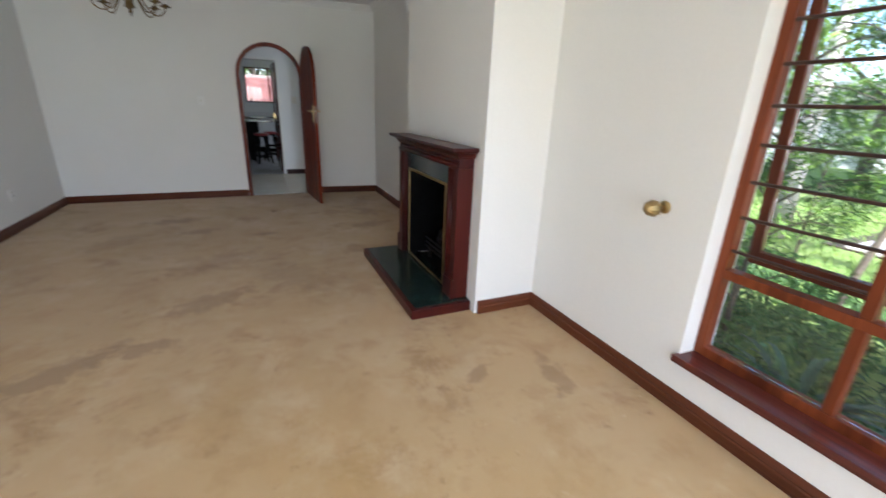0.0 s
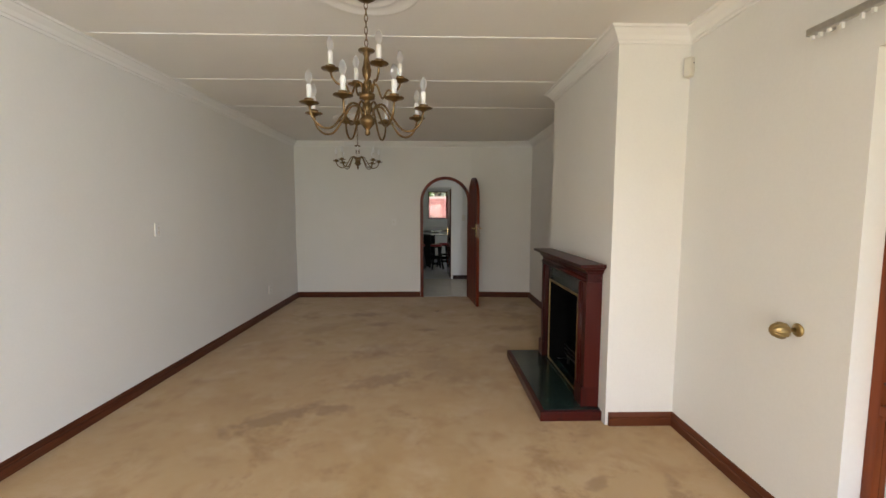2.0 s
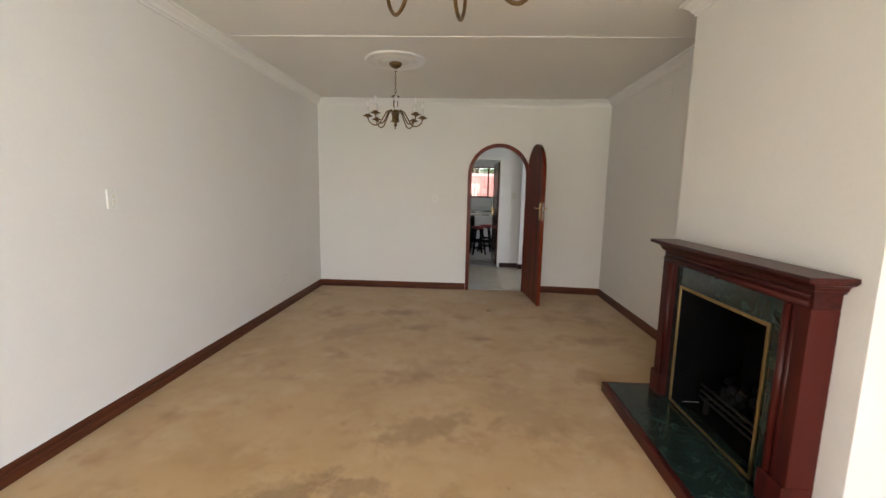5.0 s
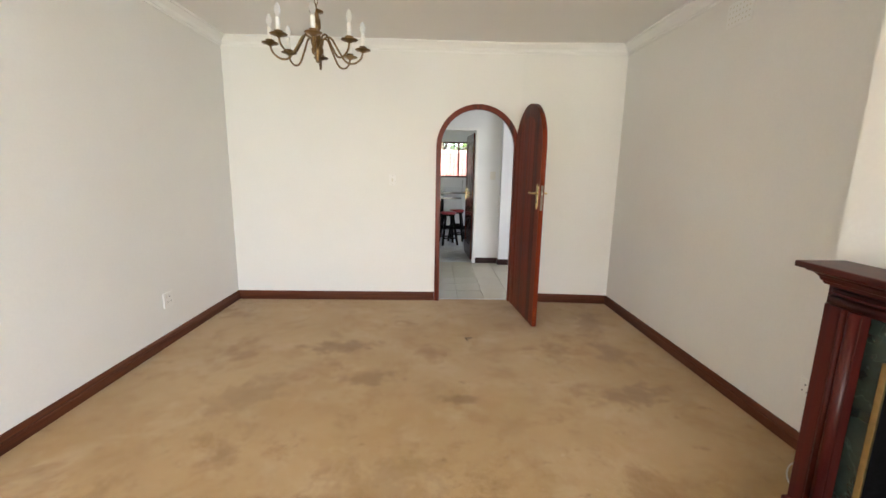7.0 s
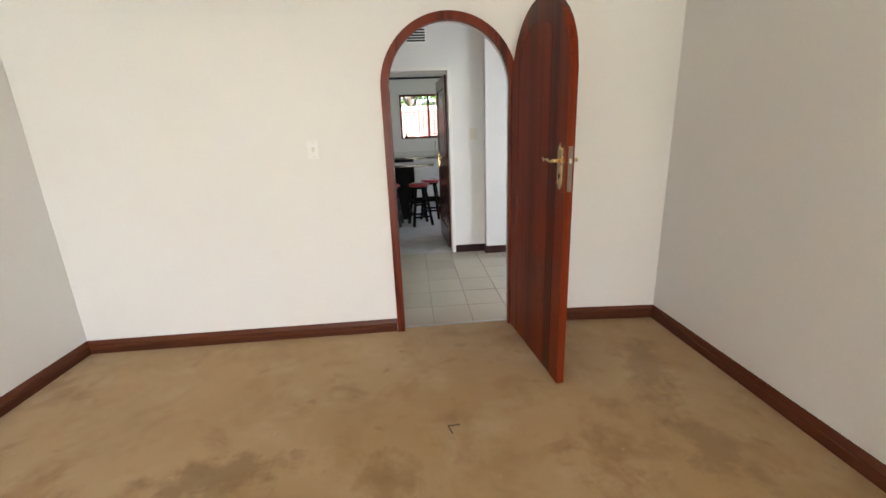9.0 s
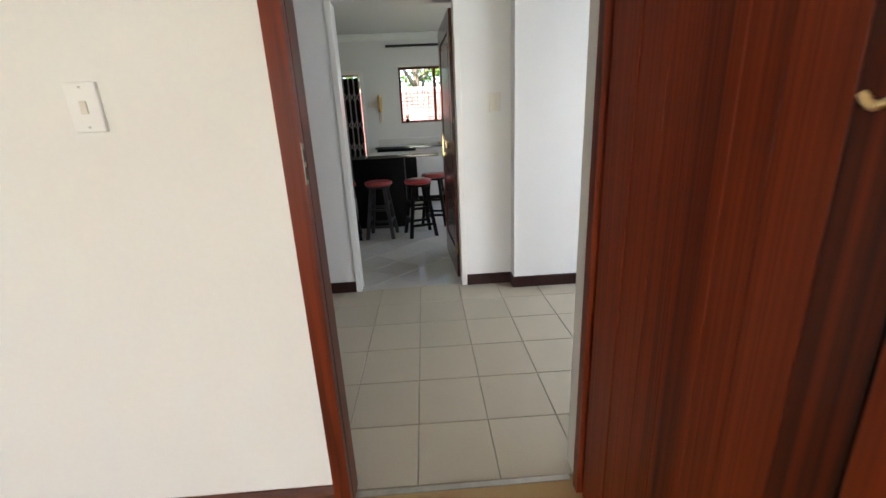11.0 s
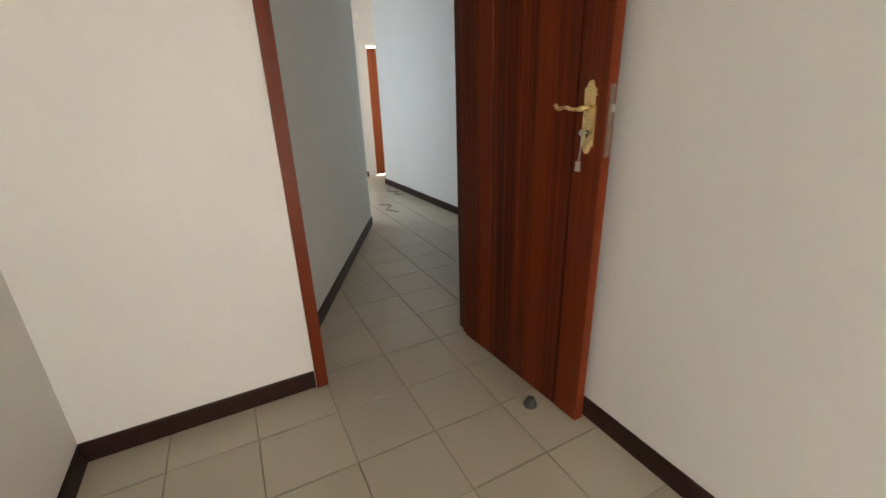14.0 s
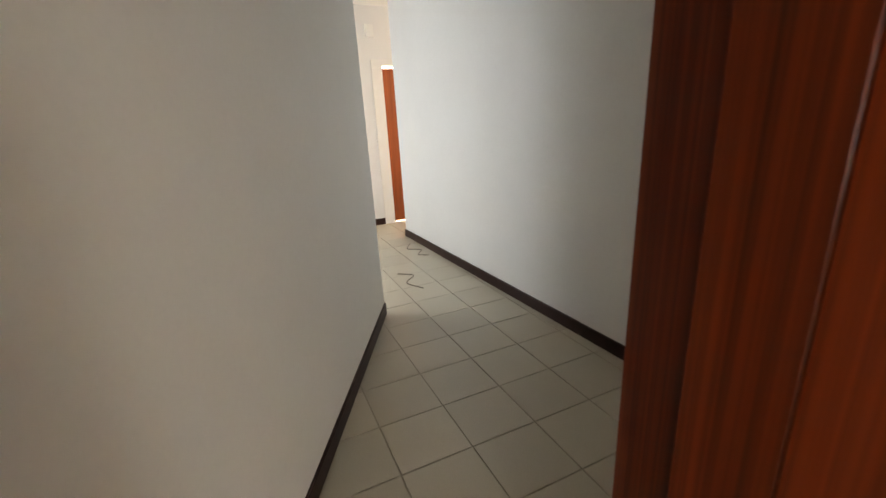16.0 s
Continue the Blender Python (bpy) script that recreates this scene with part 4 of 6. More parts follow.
for i in range(6):
    y1, y0 = mull[i] - (0.020 if i else 0.014), mull[i + 1] + (0.020 if i < 5 else 0.014)
    g = part("pane", boxes((1.893, 1.897, y0, y1, W_Z0 + 0.0755, TZ - 0.0215)), M_GLASS, window_1)
    g.visible_shadow = False
    if i % 2:
        g = part("pane", boxes((1.893, 1.897, y0, y1, TZ + 0.0215, W_Z1 - 0.0555)), M_GLASS, window_1)
        g.visible_shadow = False
    else:
        # outward opening casement, pushed out at its foot
        sash = new("casement")
        sash.parent = window_1
        tilt = 4.5 if i == 0 else 9.0
        h, w = W_Z1 - 0.058 - (TZ + 0.028), y1 - y0 + 0.03
        sash.matrix_basis = pose(FX1 + 0.012, (y0 + y1) / 2, W_Z1 - 0.058, 0, -tilt, 0)
        tagged(sash, "weathered dark timber casement pushed open outwards")
        for nm, r in (("stile", (-w / 2, -w / 2 + 0.042, -h, 0)), ("stile", (w / 2 - 0.042, w / 2, -h, 0)),
                      ("rail", (-w / 2 + 0.0424, w / 2 - 0.0424, -0.05, 0)), ("rail", (-w / 2 + 0.0424, w / 2 - 0.0424, -h, -h + 0.06))):
            part(nm, boxes((0, 0.042, *r), bevel=0.004), M_CASEMENT, sash)
        g = part("pane", boxes((0.019, 0.023, -w / 2 + 0.0426, w / 2 - 0.0426, -h + 0.0605, -0.0505)), M_GLASS, sash)
        g.visible_shadow = False
        for k in range(9):
            z = TZ + 0.11 + k * 0.152
            if z < W_Z1 - 0.08:
                bm = bmesh.new()
                tube(bm, [(FX0 + 0.012, y0 - 0.004, z), (FX0 + 0.012, y1 + 0.004, z)], 0.0075, 8)
                part("burglar_bar", bm, M_BURGLAR, window_1)
        bm = bmesh.new()
        box(bm, FX0 + 0.0, FX0 + 0.022, y0 - 0.016, y0 + 0.004, 1.39, 1.43, bevel=0.003)
        tube(bm, [(FX0 + 0.008, y0, 1.41), (FX0 - 0.012, y0 + 0.03, 1.405), (FX0 - 0.018, y0 + 0.07, 1.40)], 0.005, 6)
        part("window_catch", bm, M_CASEMENT, window_1)

# south window behind the walk
window_2 = thing("window_2", "timber glazed garden door in the living room's end wall", "window", kind="structure")
bm = bmesh.new()
for x0, x1 in ((-1.6, -1.54), (0.94, 1.0), (-0.76, -0.71), (0.1, 0.15)):
    box(bm, x0, x1, YS - 0.12, YS - 0.06, 0.08, 2.07)
box(bm, -1.6, 1.0, YS - 0.12, YS - 0.06, 0.031, 0.0795)
box(bm, -1.6, 1.0, YS - 0.12, YS - 0.06, 2.0705, 2.12)
part("window_frame", bm, M_WINWOOD, window_2)

# ---------------------------------------------------------------- living room fittings
rail = thing("curtain_track", "old grey curtain track fixed above the window", "curtain rail", (XE, 1.885, 2.285))
bm = bmesh.new()
box(bm, -0.075, -0.045, -3.3, 0.0, -0.016, 0.016, bevel=0.005)
part("track", bm, M_STEEL, rail)
for y in (-0.05, -0.9, -1.8, -2.7):
    part("bracket", boxes((-0.05, 0.0, y - 0.012, y + 0.012, -0.008, 0.022), bevel=0.002), M_STEEL, rail)
rng = random.Random(4)
y = -0.02
while y > -0.75:
    part("glider", boxes((-0.066, -0.054, y - 0.006, y + 0.006, -0.030 - rng.random() * 0.012, -0.0165)), M_WHITEPLASTIC, rail)
    y -= 0.03 + rng.random() * 0.06

hook = thing("curtain_tieback", "fluted brass curtain tieback knob on the wall", "curtain tieback", (XE, 1.884, 0.962))
bm = bmesh.new()
lathe(bm, [(0.0, 0.0), (0.030, 0.0), (0.032, 0.005), (0.026, 0.012), (0.014, 0.016), (0.0, 0.016)], 24, m=pose(0, 0, 0, 0, -90, 0))
part("rose_plate", bm, M_BRASSDULL, hook, smooth=True)
bm = bmesh.new()
lathe(bm, [(0.0, 0.012), (0.009, 0.014), (0.009, 0.045), (0.016, 0.05), (0.010, 0.056), (0.0, 0.057)], 16, m=pose(0, 0, 0, 0, -90, 0))
part("stem", bm, M_BRASSDULL, hook, smooth=True)
bm = bmesh.new()
segs, rings = 40, []
for z, r in ((0.050, 0.012), (0.056, 0.025), (0.072, 0.036), (0.092, 0.037), (0.115, 0.029), (0.132, 0.015), (0.138, 0.005)):
    rings.append([bm.verts.new((-z, r * (1 + 0.09 * math.cos(10 * a)) * math.cos(a), r * (1 + 0.09 * math.cos(10 * a)) * math.sin(a))) for a in (2 * math.pi * i / segs for i in range(segs))])
for a, b in zip(rings, rings[1:]):
    for i in range(segs):
        bm.faces.new((a[i], a[(i + 1) % segs], b[(i + 1) % segs], b[i]))
bm.faces.new(rings[0])
bm.faces.new(rings[-1])
part("knob", bm, M_BRASSDULL, hook, smooth=True)

pir = thing("motion_sensor", "small white alarm sensor in the wall corner", "alarm sensor", (XE - 0.03, CHY0 - 0.008, 2.45), 30)
bm = bmesh.new()
box(bm, -0.032, 0.032, -0.045, 0.004, -0.062, 0.062, bevel=0.010)
part("housing", bm, M_IVORY, pir)
bm = bmesh.new()
box(bm, -0.020, 0.020, -0.049, -0.044, -0.040, 0.0, bevel=0.003)
part("lens", bm, M_IVORY, pir)
bm = bmesh.new()
box(bm, -0.003, 0.003, -0.0475, -0.044, 0.022, 0.028)
part("indicator", bm, M_DARKHOLE, pir)


def wall_plate(name, label, category, at, turn, w, h, keys=(), holes=(), mat=None):
    """A switch or socket plate; its face looks along local -y."""
    ob = thing(name, label, category, at, turn)
    bm = bmesh.new()
    box(bm, -w / 2, w / 2, -0.012, 0.0, -h / 2, h / 2, bevel=0.003)
    part("cover_plate", bm, mat or M_WHITEPLASTIC, ob)
    for x, z, a, b in keys:
        bm = bmesh.new()
        box(bm, x - a / 2, x + a / 2, -0.0165, -0.0115, z - b / 2, z + b / 2, bevel=0.0015)
        part("rocker", bm, M_IVORY, ob)
    for x, z, r in holes:
        bm = bmesh.new()
        lathe(bm, [(0.0, 0.0), (r, 0.0), (r, 0.0012), (0.0, 0.0012)], 10, m=pose(x, -0.0118, z, 90, 0, 0))
        part("pin_hole", bm, M_DARKHOLE, ob)
    for z in (-h / 2 + 0.012, h / 2 - 0.012):
        bm = bmesh.new()
        lathe(bm, [(0.0, 0.0), (0.003, 0.0), (0.003, 0.001), (0.0, 0.001)], 8, m=pose(0, -0.0118, z, 90, 0, 0))
        part("screw", bm, M_STEEL, ob)
    return ob


wall_plate("light_switch", "white light switch plate on the cream wall", "light switch", (XW - 0.043, 3.735, 1.345), 90, 0.075, 0.118, [(0, 0.016, 0.016, 0.026), (0, -0.02, 0.016, 0.026)])
wall_plate("wall_socket", "white wall socket low on the cream wall", "socket", (XW - 0.014, 6.10, 0.365), 90, 0.118, 0.118, [(-0.03, 0.03, 0.014, 0.024)], [(0.01, 0.028, 0.005), (-0.012, -0.015, 0.004), (0.030, -0.015, 0.004)])
wall_plate("light_switch", "white light switch plate beside the arched door", "light switch", (-0.612, YN, 1.325), 0, 0.075, 0.118, [(0, 0.0, 0.016, 0.03)], (), M_PLASTER)
wall_plate("wall_socket", "white double wall socket with dark pin holes", "socket", (XE, 4.72, 0.35), -90, 0.135, 0.095, [(0.0, 0.030, 0.03, 0.012)],
           [(-0.032, 0.014, 0.005), (-0.046, -0.02, 0.004), (-0.018, -0.02, 0.004), (0.032, 0.014, 0.005), (0.018, -0.02, 0.004), (0.046, -0.02, 0.004)])
wall_plate("light_switch", "ivory four-gang light switch on the hall wall", "light switch", (0.752, HY1, 1.372), 0, 0.082, 0.125, [(0.012, 0.036 - 0.024 * k, 0.022, 0.013) for k in range(4)], (), M_IVORY)

vent = thing("air_vent", "white wall air vent with small square holes", "air vent", (XE, 5.66, 2.47), -90)
bm = boxes((-0.115, 0.115, -0.006, 0.0, -0.075, 0.075), bevel=0.002)
part("grille", bm, M_PLASTER, vent)
for i in range(7):
    for k in range(4):
        x, z = -0.09 + 0.03 * i, -0.048 + 0.032 * k
        part("opening", boxes((x - 0.0055, x + 0.0055, -0.0068, -0.0055, z - 0.0055, z + 0.0055)), M_IVORY, vent)
vent = thing("air_vent", "dark louvred air vent above the kitchen door", "air vent", (0.16, HY1, 2.38))
part("frame", boxes((-0.11, 0.11, -0.004, 0.0, -0.075, 0.075), bevel=0.001), M_PLASTER, vent)
for k in range(5):
    bm = bmesh.new()
    box(bm, -0.095, 0.095, -0.002, 0.002, -0.007, 0.007, m=pose(0, -0.0065, -0.052 + 0.026 * k, 35, 0, 0))
    part("slat", bm, M_DARKHOLE, vent)

cable = thing("loose_cable", "loop of thin white cable lying on the carpet", "cable", (1.66, 4.50, 0.004))
bm = bmesh.new()
tube(bm, spline([(0.10, 0.10, 0.07), (0.05, 0.12, 0.03), (-0.06, 0.10, 0.004), (-0.16, -0.02, 0.002), (-0.13, -0.14, 0.002), (-0.02, -0.15, 0.004), (0.08, -0.12, 0.02)], 6), 0.0035, 6)
part("cord", bm, M_CABLE, cable, smooth=True)
scrap = thing("carpet_scrap", "tiny bent dark scrap lying on the carpet", "debris", (0.143, 6.19, 0.003), 20)
bm = bmesh.new()
tube(bm, [(-0.03, -0.03, 0), (-0.028, 0.025, 0.004), (0.03, 0.012, 0.0)], 0.0028, 5)
part("strand", bm, M_DARKHOLE, scrap)


# ---------------------------------------------------------------- ceiling roses and chandeliers
def ceiling_rose(x, y):
    ob = thing("ceiling_rose", "round moulded white plaster ceiling rose", "ceiling rose", (x, y, ZC), group="ceiling roses")
    bm = bmesh.new()
    lathe(bm, [(0.0, -0.0004), (0.30, -0.0004), (0.302, -0.010), (0.292, -0.018), (0.276, -0.020), (0.262, -0.012), (0.225, -0.009), (0.20, -0.012), (0.188, -0.020),
               (0.172, -0.021), (0.160, -0.013), (0.13, -0.014), (0.112, -0.024), (0.08, -0.028), (0.0, -0.028)], 48)
    part("moulding", bm, M_PLASTER, ob, smooth=True)


def candle_arm(ob, radius, dish_z, hub_z, sag, angle):
    """One curled arm with its drip dish, candle sleeve and bulb."""
    ca, sa = math.cos(radians(angle)), math.sin(radians(angle))
    def at(r, z):
        return (r * ca, r * sa, z)
    arm = bmesh.new()
    tube(arm, spline([at(0.025, hub_z), at(radius * 0.15, hub_z + 0.055), at(radius * 0.30, hub_z + 0.06), at(radius * 0.45, hub_z - 0.005), at(radius * 0.62, dish_z - sag * 0.92),
                      at(radius * 0.80, dish_z - sag), at(radius * 0.95, dish_z - sag * 0.62), at(radius, dish_z - 0.012)], 5), 0.0058, 8)
    arm = part("arm", arm, M_BRASSOLD, ob, smooth=True)
    c = (radius * ca, radius * sa, dish_z)
    bm = bmesh.new()
    lathe(bm, [(0.0, -0.016), (0.010, -0.014), (0.022, -0.006), (0.046, 0.0), (0.049, 0.003), (0.046, 0.005), (0.026, 0.004), (0.022, 0.012), (0.024, 0.020), (0.017, 0.022), (0.0, 0.022)], 20, c)
    part("drip_dish", bm, M_BRASSOLD, arm, smooth=True)
    bm = bmesh.new()
    lathe(bm, [(0.0, 0.021), (0.0125, 0.021), (0.0125, 0.088), (0.010, 0.091), (0.0, 0.091)], 14, c)
    part("candle_sleeve", bm, M_CANDLE, arm, "white candle sleeve", smooth=True)
    bm = bmesh.new()
    lathe(bm, [(0.0, 0.0905), (0.008, 0.091), (0.010, 0.099), (0.016, 0.113), (0.018, 0.128), (0.014, 0.146), (0.007, 0.160), (0.0, 0.166)], 14, c)
    b = part("bulb", bm, M_BULB, arm, "clear candle bulb, unlit", smooth=True)
    b.visible_shadow = False


def chandelier(x, y, label, base, stretch, column, tiers):
    ob = thing("chandelier", label, "chandelier", (x, y, 0.0), group="brass chandeliers")
    column = [(r, h * stretch) for r, h in column]
    top = base + column[-1][1]
    bm = bmesh.new()
    lathe(bm, [(0.0, ZC - 0.026), (0.062, ZC - 0.027), (0.064, ZC - 0.036), (0.055, ZC - 0.055), (0.030, ZC - 0.072), (0.008, ZC - 0.078), (0.0, ZC - 0.078)], 24)
    part("canopy", bm, M_BRASSOLD, ob, smooth=True)
    z, k = ZC - 0.078, 0
    while z > top + 0.012:
        bm = bmesh.new()
        loop = [(0.009 * math.cos(a), 0, z - 0.017 + 0.021 * math.sin(a)) for a in (2 * math.pi * i / 12 for i in range(13))]
        if k % 2:
            loop = [(0, p[0], p[2]) for p in loop]
        tube(bm, loop, 0.0024, 6)
        part("chain_link", bm, M_BRASSOLD, ob, smooth=True)
        z -= 0.032
        k += 1
    bm = bmesh.new()
    lathe(bm, [(r, base + h) for r, h in column], 20)
    part("column", bm, M_BRASSOLD, ob, smooth=True)
    for count, radius, dish_z, hub_z, sag, first in tiers:
        for i in range(count):
            candle_arm(ob, radius, dish_z, hub_z, sag, first + 360 * i / count)
    return ob


ceiling_rose(-0.29, 2.37)
ceiling_rose(-0.912, 5.555)
chandelier(-0.29, 2.37, "two-tier antique brass chandelier with white candle sleeves", 1.921, 0.891,
           [(0.0, 0.0), (0.012, 0.008), (0.016, 0.02), (0.010, 0.034), (0.020, 0.05), (0.040, 0.075), (0.044, 0.095), (0.030, 0.12), (0.016, 0.135), (0.030, 0.155), (0.026, 0.18), (0.016, 0.20),
            (0.016, 0.215), (0.042, 0.222), (0.044, 0.25), (0.020, 0.258), (0.016, 0.28), (0.024, 0.30), (0.018, 0.32), (0.012, 0.335), (0.022, 0.36), (0.026, 0.39), (0.018, 0.43), (0.013, 0.47),
            (0.020, 0.485), (0.014, 0.495), (0.042, 0.502), (0.045, 0.509), (0.030, 0.515), (0.010, 0.525), (0.0, 0.53)],
           [(8, 0.315, 2.053, 2.022, 0.112, -102), (4, 0.195, 2.245, 2.138, 0.068, -63)])
chandelier(-0.912, 5.555, "single-tier antique brass chandelier with candle bulbs", 2.064, 0.945,
           [(0.0, 0.0), (0.012, 0.008), (0.016, 0.022), (0.010, 0.034), (0.034, 0.06), (0.036, 0.085), (0.022, 0.105), (0.014, 0.12), (0.026, 0.14), (0.020, 0.165), (0.014, 0.19), (0.024, 0.215),
            (0.024, 0.25), (0.015, 0.285), (0.013, 0.30), (0.040, 0.306), (0.042, 0.312), (0.028, 0.318), (0.010, 0.328), (0.0, 0.332)],
           [(8, 0.272, 2.157, 2.153, 0.080, -80)])

# ---------------------------------------------------------------- fireplace
fire = thing("fireplace_surround", "mahogany fireplace surround with green marble slips", "fireplace")
HX, HZ = 0.843, 0.075
bm = bmesh.new()
box(bm, HX, CHX - 0.001, 2.885, 4.240, 0.0, HZ - 0.004, bevel=0.006)
hearth = part("hearth_edge", bm, M_MAHOG_Y, fire, "dark mahogany hearth edging")
for y0, y1 in ((2.917, 3.35), (3.352, 3.79), (3.792, 4.208)):
    part("hearth_slab", boxes((HX + 0.032, CHX - 0.002, y0, y1, HZ - 0.0035, HZ + 0.001), bevel=0.0008), M_MARBLE, hearth, "polished green marble slab")
MX = 1.205   # face of the marble slips
for nm, r in (("marble_slip", (3.095, 3.185, HZ + 0.0012, 1.0)), ("marble_slip", (3.972, 4.041, HZ + 0.0012, 1.0)), ("marble_slip", (3.186, 3.971, 0.862, 1.0))):
    part(nm, boxes((MX, CHX - 0.001, *r), bevel=0.001), M_MARBLE, fire, "polished green marble slip")
bm = bmesh.new()
for r in ((3.182, 3.202, 0.085, 0.868), (3.955, 3.975, 0.085, 0.868)):
    box(bm, MX - 0.010, MX - 0.0005, *r, bevel=0.003)
for r in ((3.2025, 3.9545, 0.848, 0.868), (3.2025, 3.9545, 0.085, 0.103)):
    box(bm, MX - 0.010, MX - 0.0005, *r, bevel=0.003)
part("brass_trim", bm, M_BRASSDULL, fire, "narrow brass trim round the opening")
for y0 in (2.955, 4.042):
    w = 0.138 if y0 < 3 else 0.13
    pil = part("pilaster", boxes((1.175, CHX - 0.001, y0, y0 + w, HZ + 0.0012, 1.0), bevel=0.003), M_MAHOG, fire)
    for off, rad in ((0.022, 0.019), (0.058, 0.010)) if y0 > 3.5 else ((w - 0.022, 0.019), (w - 0.058, 0.010)):
        bm = bmesh.new()
        lathe(bm, [(0.0, HZ + 0.151), (rad, HZ + 0.152), (rad, 0.994), (0.0, 0.995)], 14, (1.177, y0 + off, 0))
        part("reed", bm, M_MAHOG, pil, smooth=True)
    part("plinth_block", boxes((1.155, 1.2745, y0 - 0.004, y0 + w + 0.004, HZ + 0.0014, HZ + 0.15), bevel=0.006), M_MAHOG, pil)
frieze = part("frieze", boxes((1.180, CHX - 0.001, 2.955, 4.172, 1.0005, 1.1075), bevel=0.003), M_MAHOG_Y, fire)
for z, rad in ((1.016, 0.019), (1.050, 0.010)):
    bm = bmesh.new()
    tube(bm, [(1.181, 2.975, z), (1.181, 4.152, z)], rad, 14)
    part("reed", bm, M_MAHOG_Y, frieze, smooth=True)
bm = bmesh.new()
prof = [(0.0005, 1.066), (0.010, 1.066), (0.014, 1.076), (0.018, 1.078), (0.022, 1.090), (0.032, 1.101), (0.046, 1.106), (0.050, 1.109), (0.054, 1.115), (0.0005, 1.115)]
moulding(bm, [(CHX - 0.001, 4.172), (1.179, 4.172), (1.179, 2.954), (CHX - 0.001, 2.954)], prof)
part("crown_moulding", bm, M_MAHOG_Y, fire)
bm = boxes((1.100, CHX - 0.001, 2.890, 4.238, 1.1155, 1.1385), bevel=0.007)
part("mantel_shelf", bm, M_MAHOG_Y, fire, "dark polished mahogany mantel shelf")
bm = bmesh.new()
box(bm, CHX + 0.101, 1.72, 3.101, 3.14, 0.0, 1.2)
box(bm, CHX + 0.101, 1.72, 4.02, 4.059, 0.0, 1.2)
box(bm, 1.68, 1.7195, 3.1405, 4.0195, 0.0, 1.2)
box(bm, CHX - 0.0, 1.68, 3.1405, 4.0195, 0.02, 0.074)
box(bm, CHX + 0.101, 1.68, 3.1405, 4.0195, 1.10, 1.2)
for r in ((3.187, 3.1905, 0.0765, 0.861), (3.9695, 3.9705, 0.0765, 0.861)):
    box(bm, MX + 0.002, CHX + 0.1005, *r)
structure("firebox", bm, M_SOOT, "sooty black fireplace opening", category="firebox")
grate = thing("fire_grate", "black iron grate with coals in the fireplace", "fire grate", (1.46, 3.58, 0.074))
for sx in (-0.11, 0.11):
    for sy in (-0.24, 0.24):
        part("leg", boxes((sx - 0.012, sx + 0.012, sy - 0.012, sy + 0.012, 0.0, 0.085)), M_IRON, grate)
for k in range(9):
    bm = bmesh.new()
    tube(bm, [(-0.13, -0.25 + 0.0625 * k, 0.092), (0.12, -0.25 + 0.0625 * k, 0.092), (0.15, -0.25 + 0.0625 * k, 0.17)], 0.008, 6)
    part("bar", bm, M_IRON, grate)
for k in range(3):
    bm = bmesh.new()
    tube(bm, [(-0.135, -0.27, 0.105 + 0.04 * k), (-0.135, 0.27, 0.105 + 0.04 * k)], 0.008, 6)
    part("front_rail", bm, M_IRON, grate)
rng = random.Random(11)
coal_bm = bmesh.new()
bmesh.ops.create_icosphere(coal_bm, subdivisions=2, radius=0.04)
for v in coal_bm.verts:
    v.co *= 0.8 + 0.45 * noise.noise(v.co * 28)
coal_mesh = finish(coal_bm, "coal", M_COAL)
for k in range(26):
    c = new("coal", coal_mesh)
    c.parent = grate
    s = 0.8 + rng.random() * 0.6
    c.matrix_basis = pose(rng.uniform(-0.09, 0.10), rng.uniform(-0.21, 0.21), 0.135 + 0.055 * (k % 3), rng.random() * 360, rng.random() * 360, 0) @ Matrix.Scale(s, 4)

# ---------------------------------------------------------------- kitchen
gate = thing("security_gate", "grey-brown folding trellis security gate over the back door", "security gate", (-1.36, KY1, 0.0))
gw, gh = 0.64, 2.07
part("gate_track", boxes((0, gw, -0.035, -0.005, gh - 0.035, gh), bevel=0.003), M_GATE, gate)
part("gate_track", boxes((0, gw, -0.035, -0.005, 0.0, 0.02), bevel=0.003), M_GATE, gate)
for k in range(8):
    x = 0.02 + k * (gw - 0.04) / 7
    part("upright", boxes((x - 0.009, x + 0.009, -0.030, -0.012, 0.0205, gh - 0.0355), bevel=0.002), M_GATE, gate)
for z in (0.30, 0.92, 1.28, 1.72):
    for k in range(7):
        x0, x1 = 0.02 + k * (gw - 0.04) / 7, 0.02 + (k + 1) * (gw - 0.04) / 7
        for a, b in ((-0.075, 0.075), (0.075, -0.075)):
            bm = bmesh.new()
            tube(bm, [(x0, -0.036 if a < b else -0.040, z + a), (x1, -0.036 if a < b else -0.040, z + b)], 0.0058, 5)
            part("trellis_bar", bm, M_GATE, gate)
part("lock_case", boxes((gw - 0.06, gw - 0.015, -0.052, -0.0415, 0.98, 1.14), bevel=0.003), M_IRON, gate)
bd = thing("back_door", "dark wooden back door in a white frame", "door", (-1.36, KY1 + 0.09, 0.0))
part("leaf", boxes((0.03, 0.61, 0.0, 0.04, 0.012, 2.03), bevel=0.002), M_DARKCAB, bd)
bm = boxes((-0.05, 0.0, -0.115, -0.0905, 0.0, 2.13))
box(bm, 0.64, 0.69, -0.115, -0.0905, 0.0, 2.13)
box(bm, 0.0, 0.64, -0.115, -0.0905, 2.0805, 2.13)
part("frame", bm, M_FRAMEWHITE, bd)

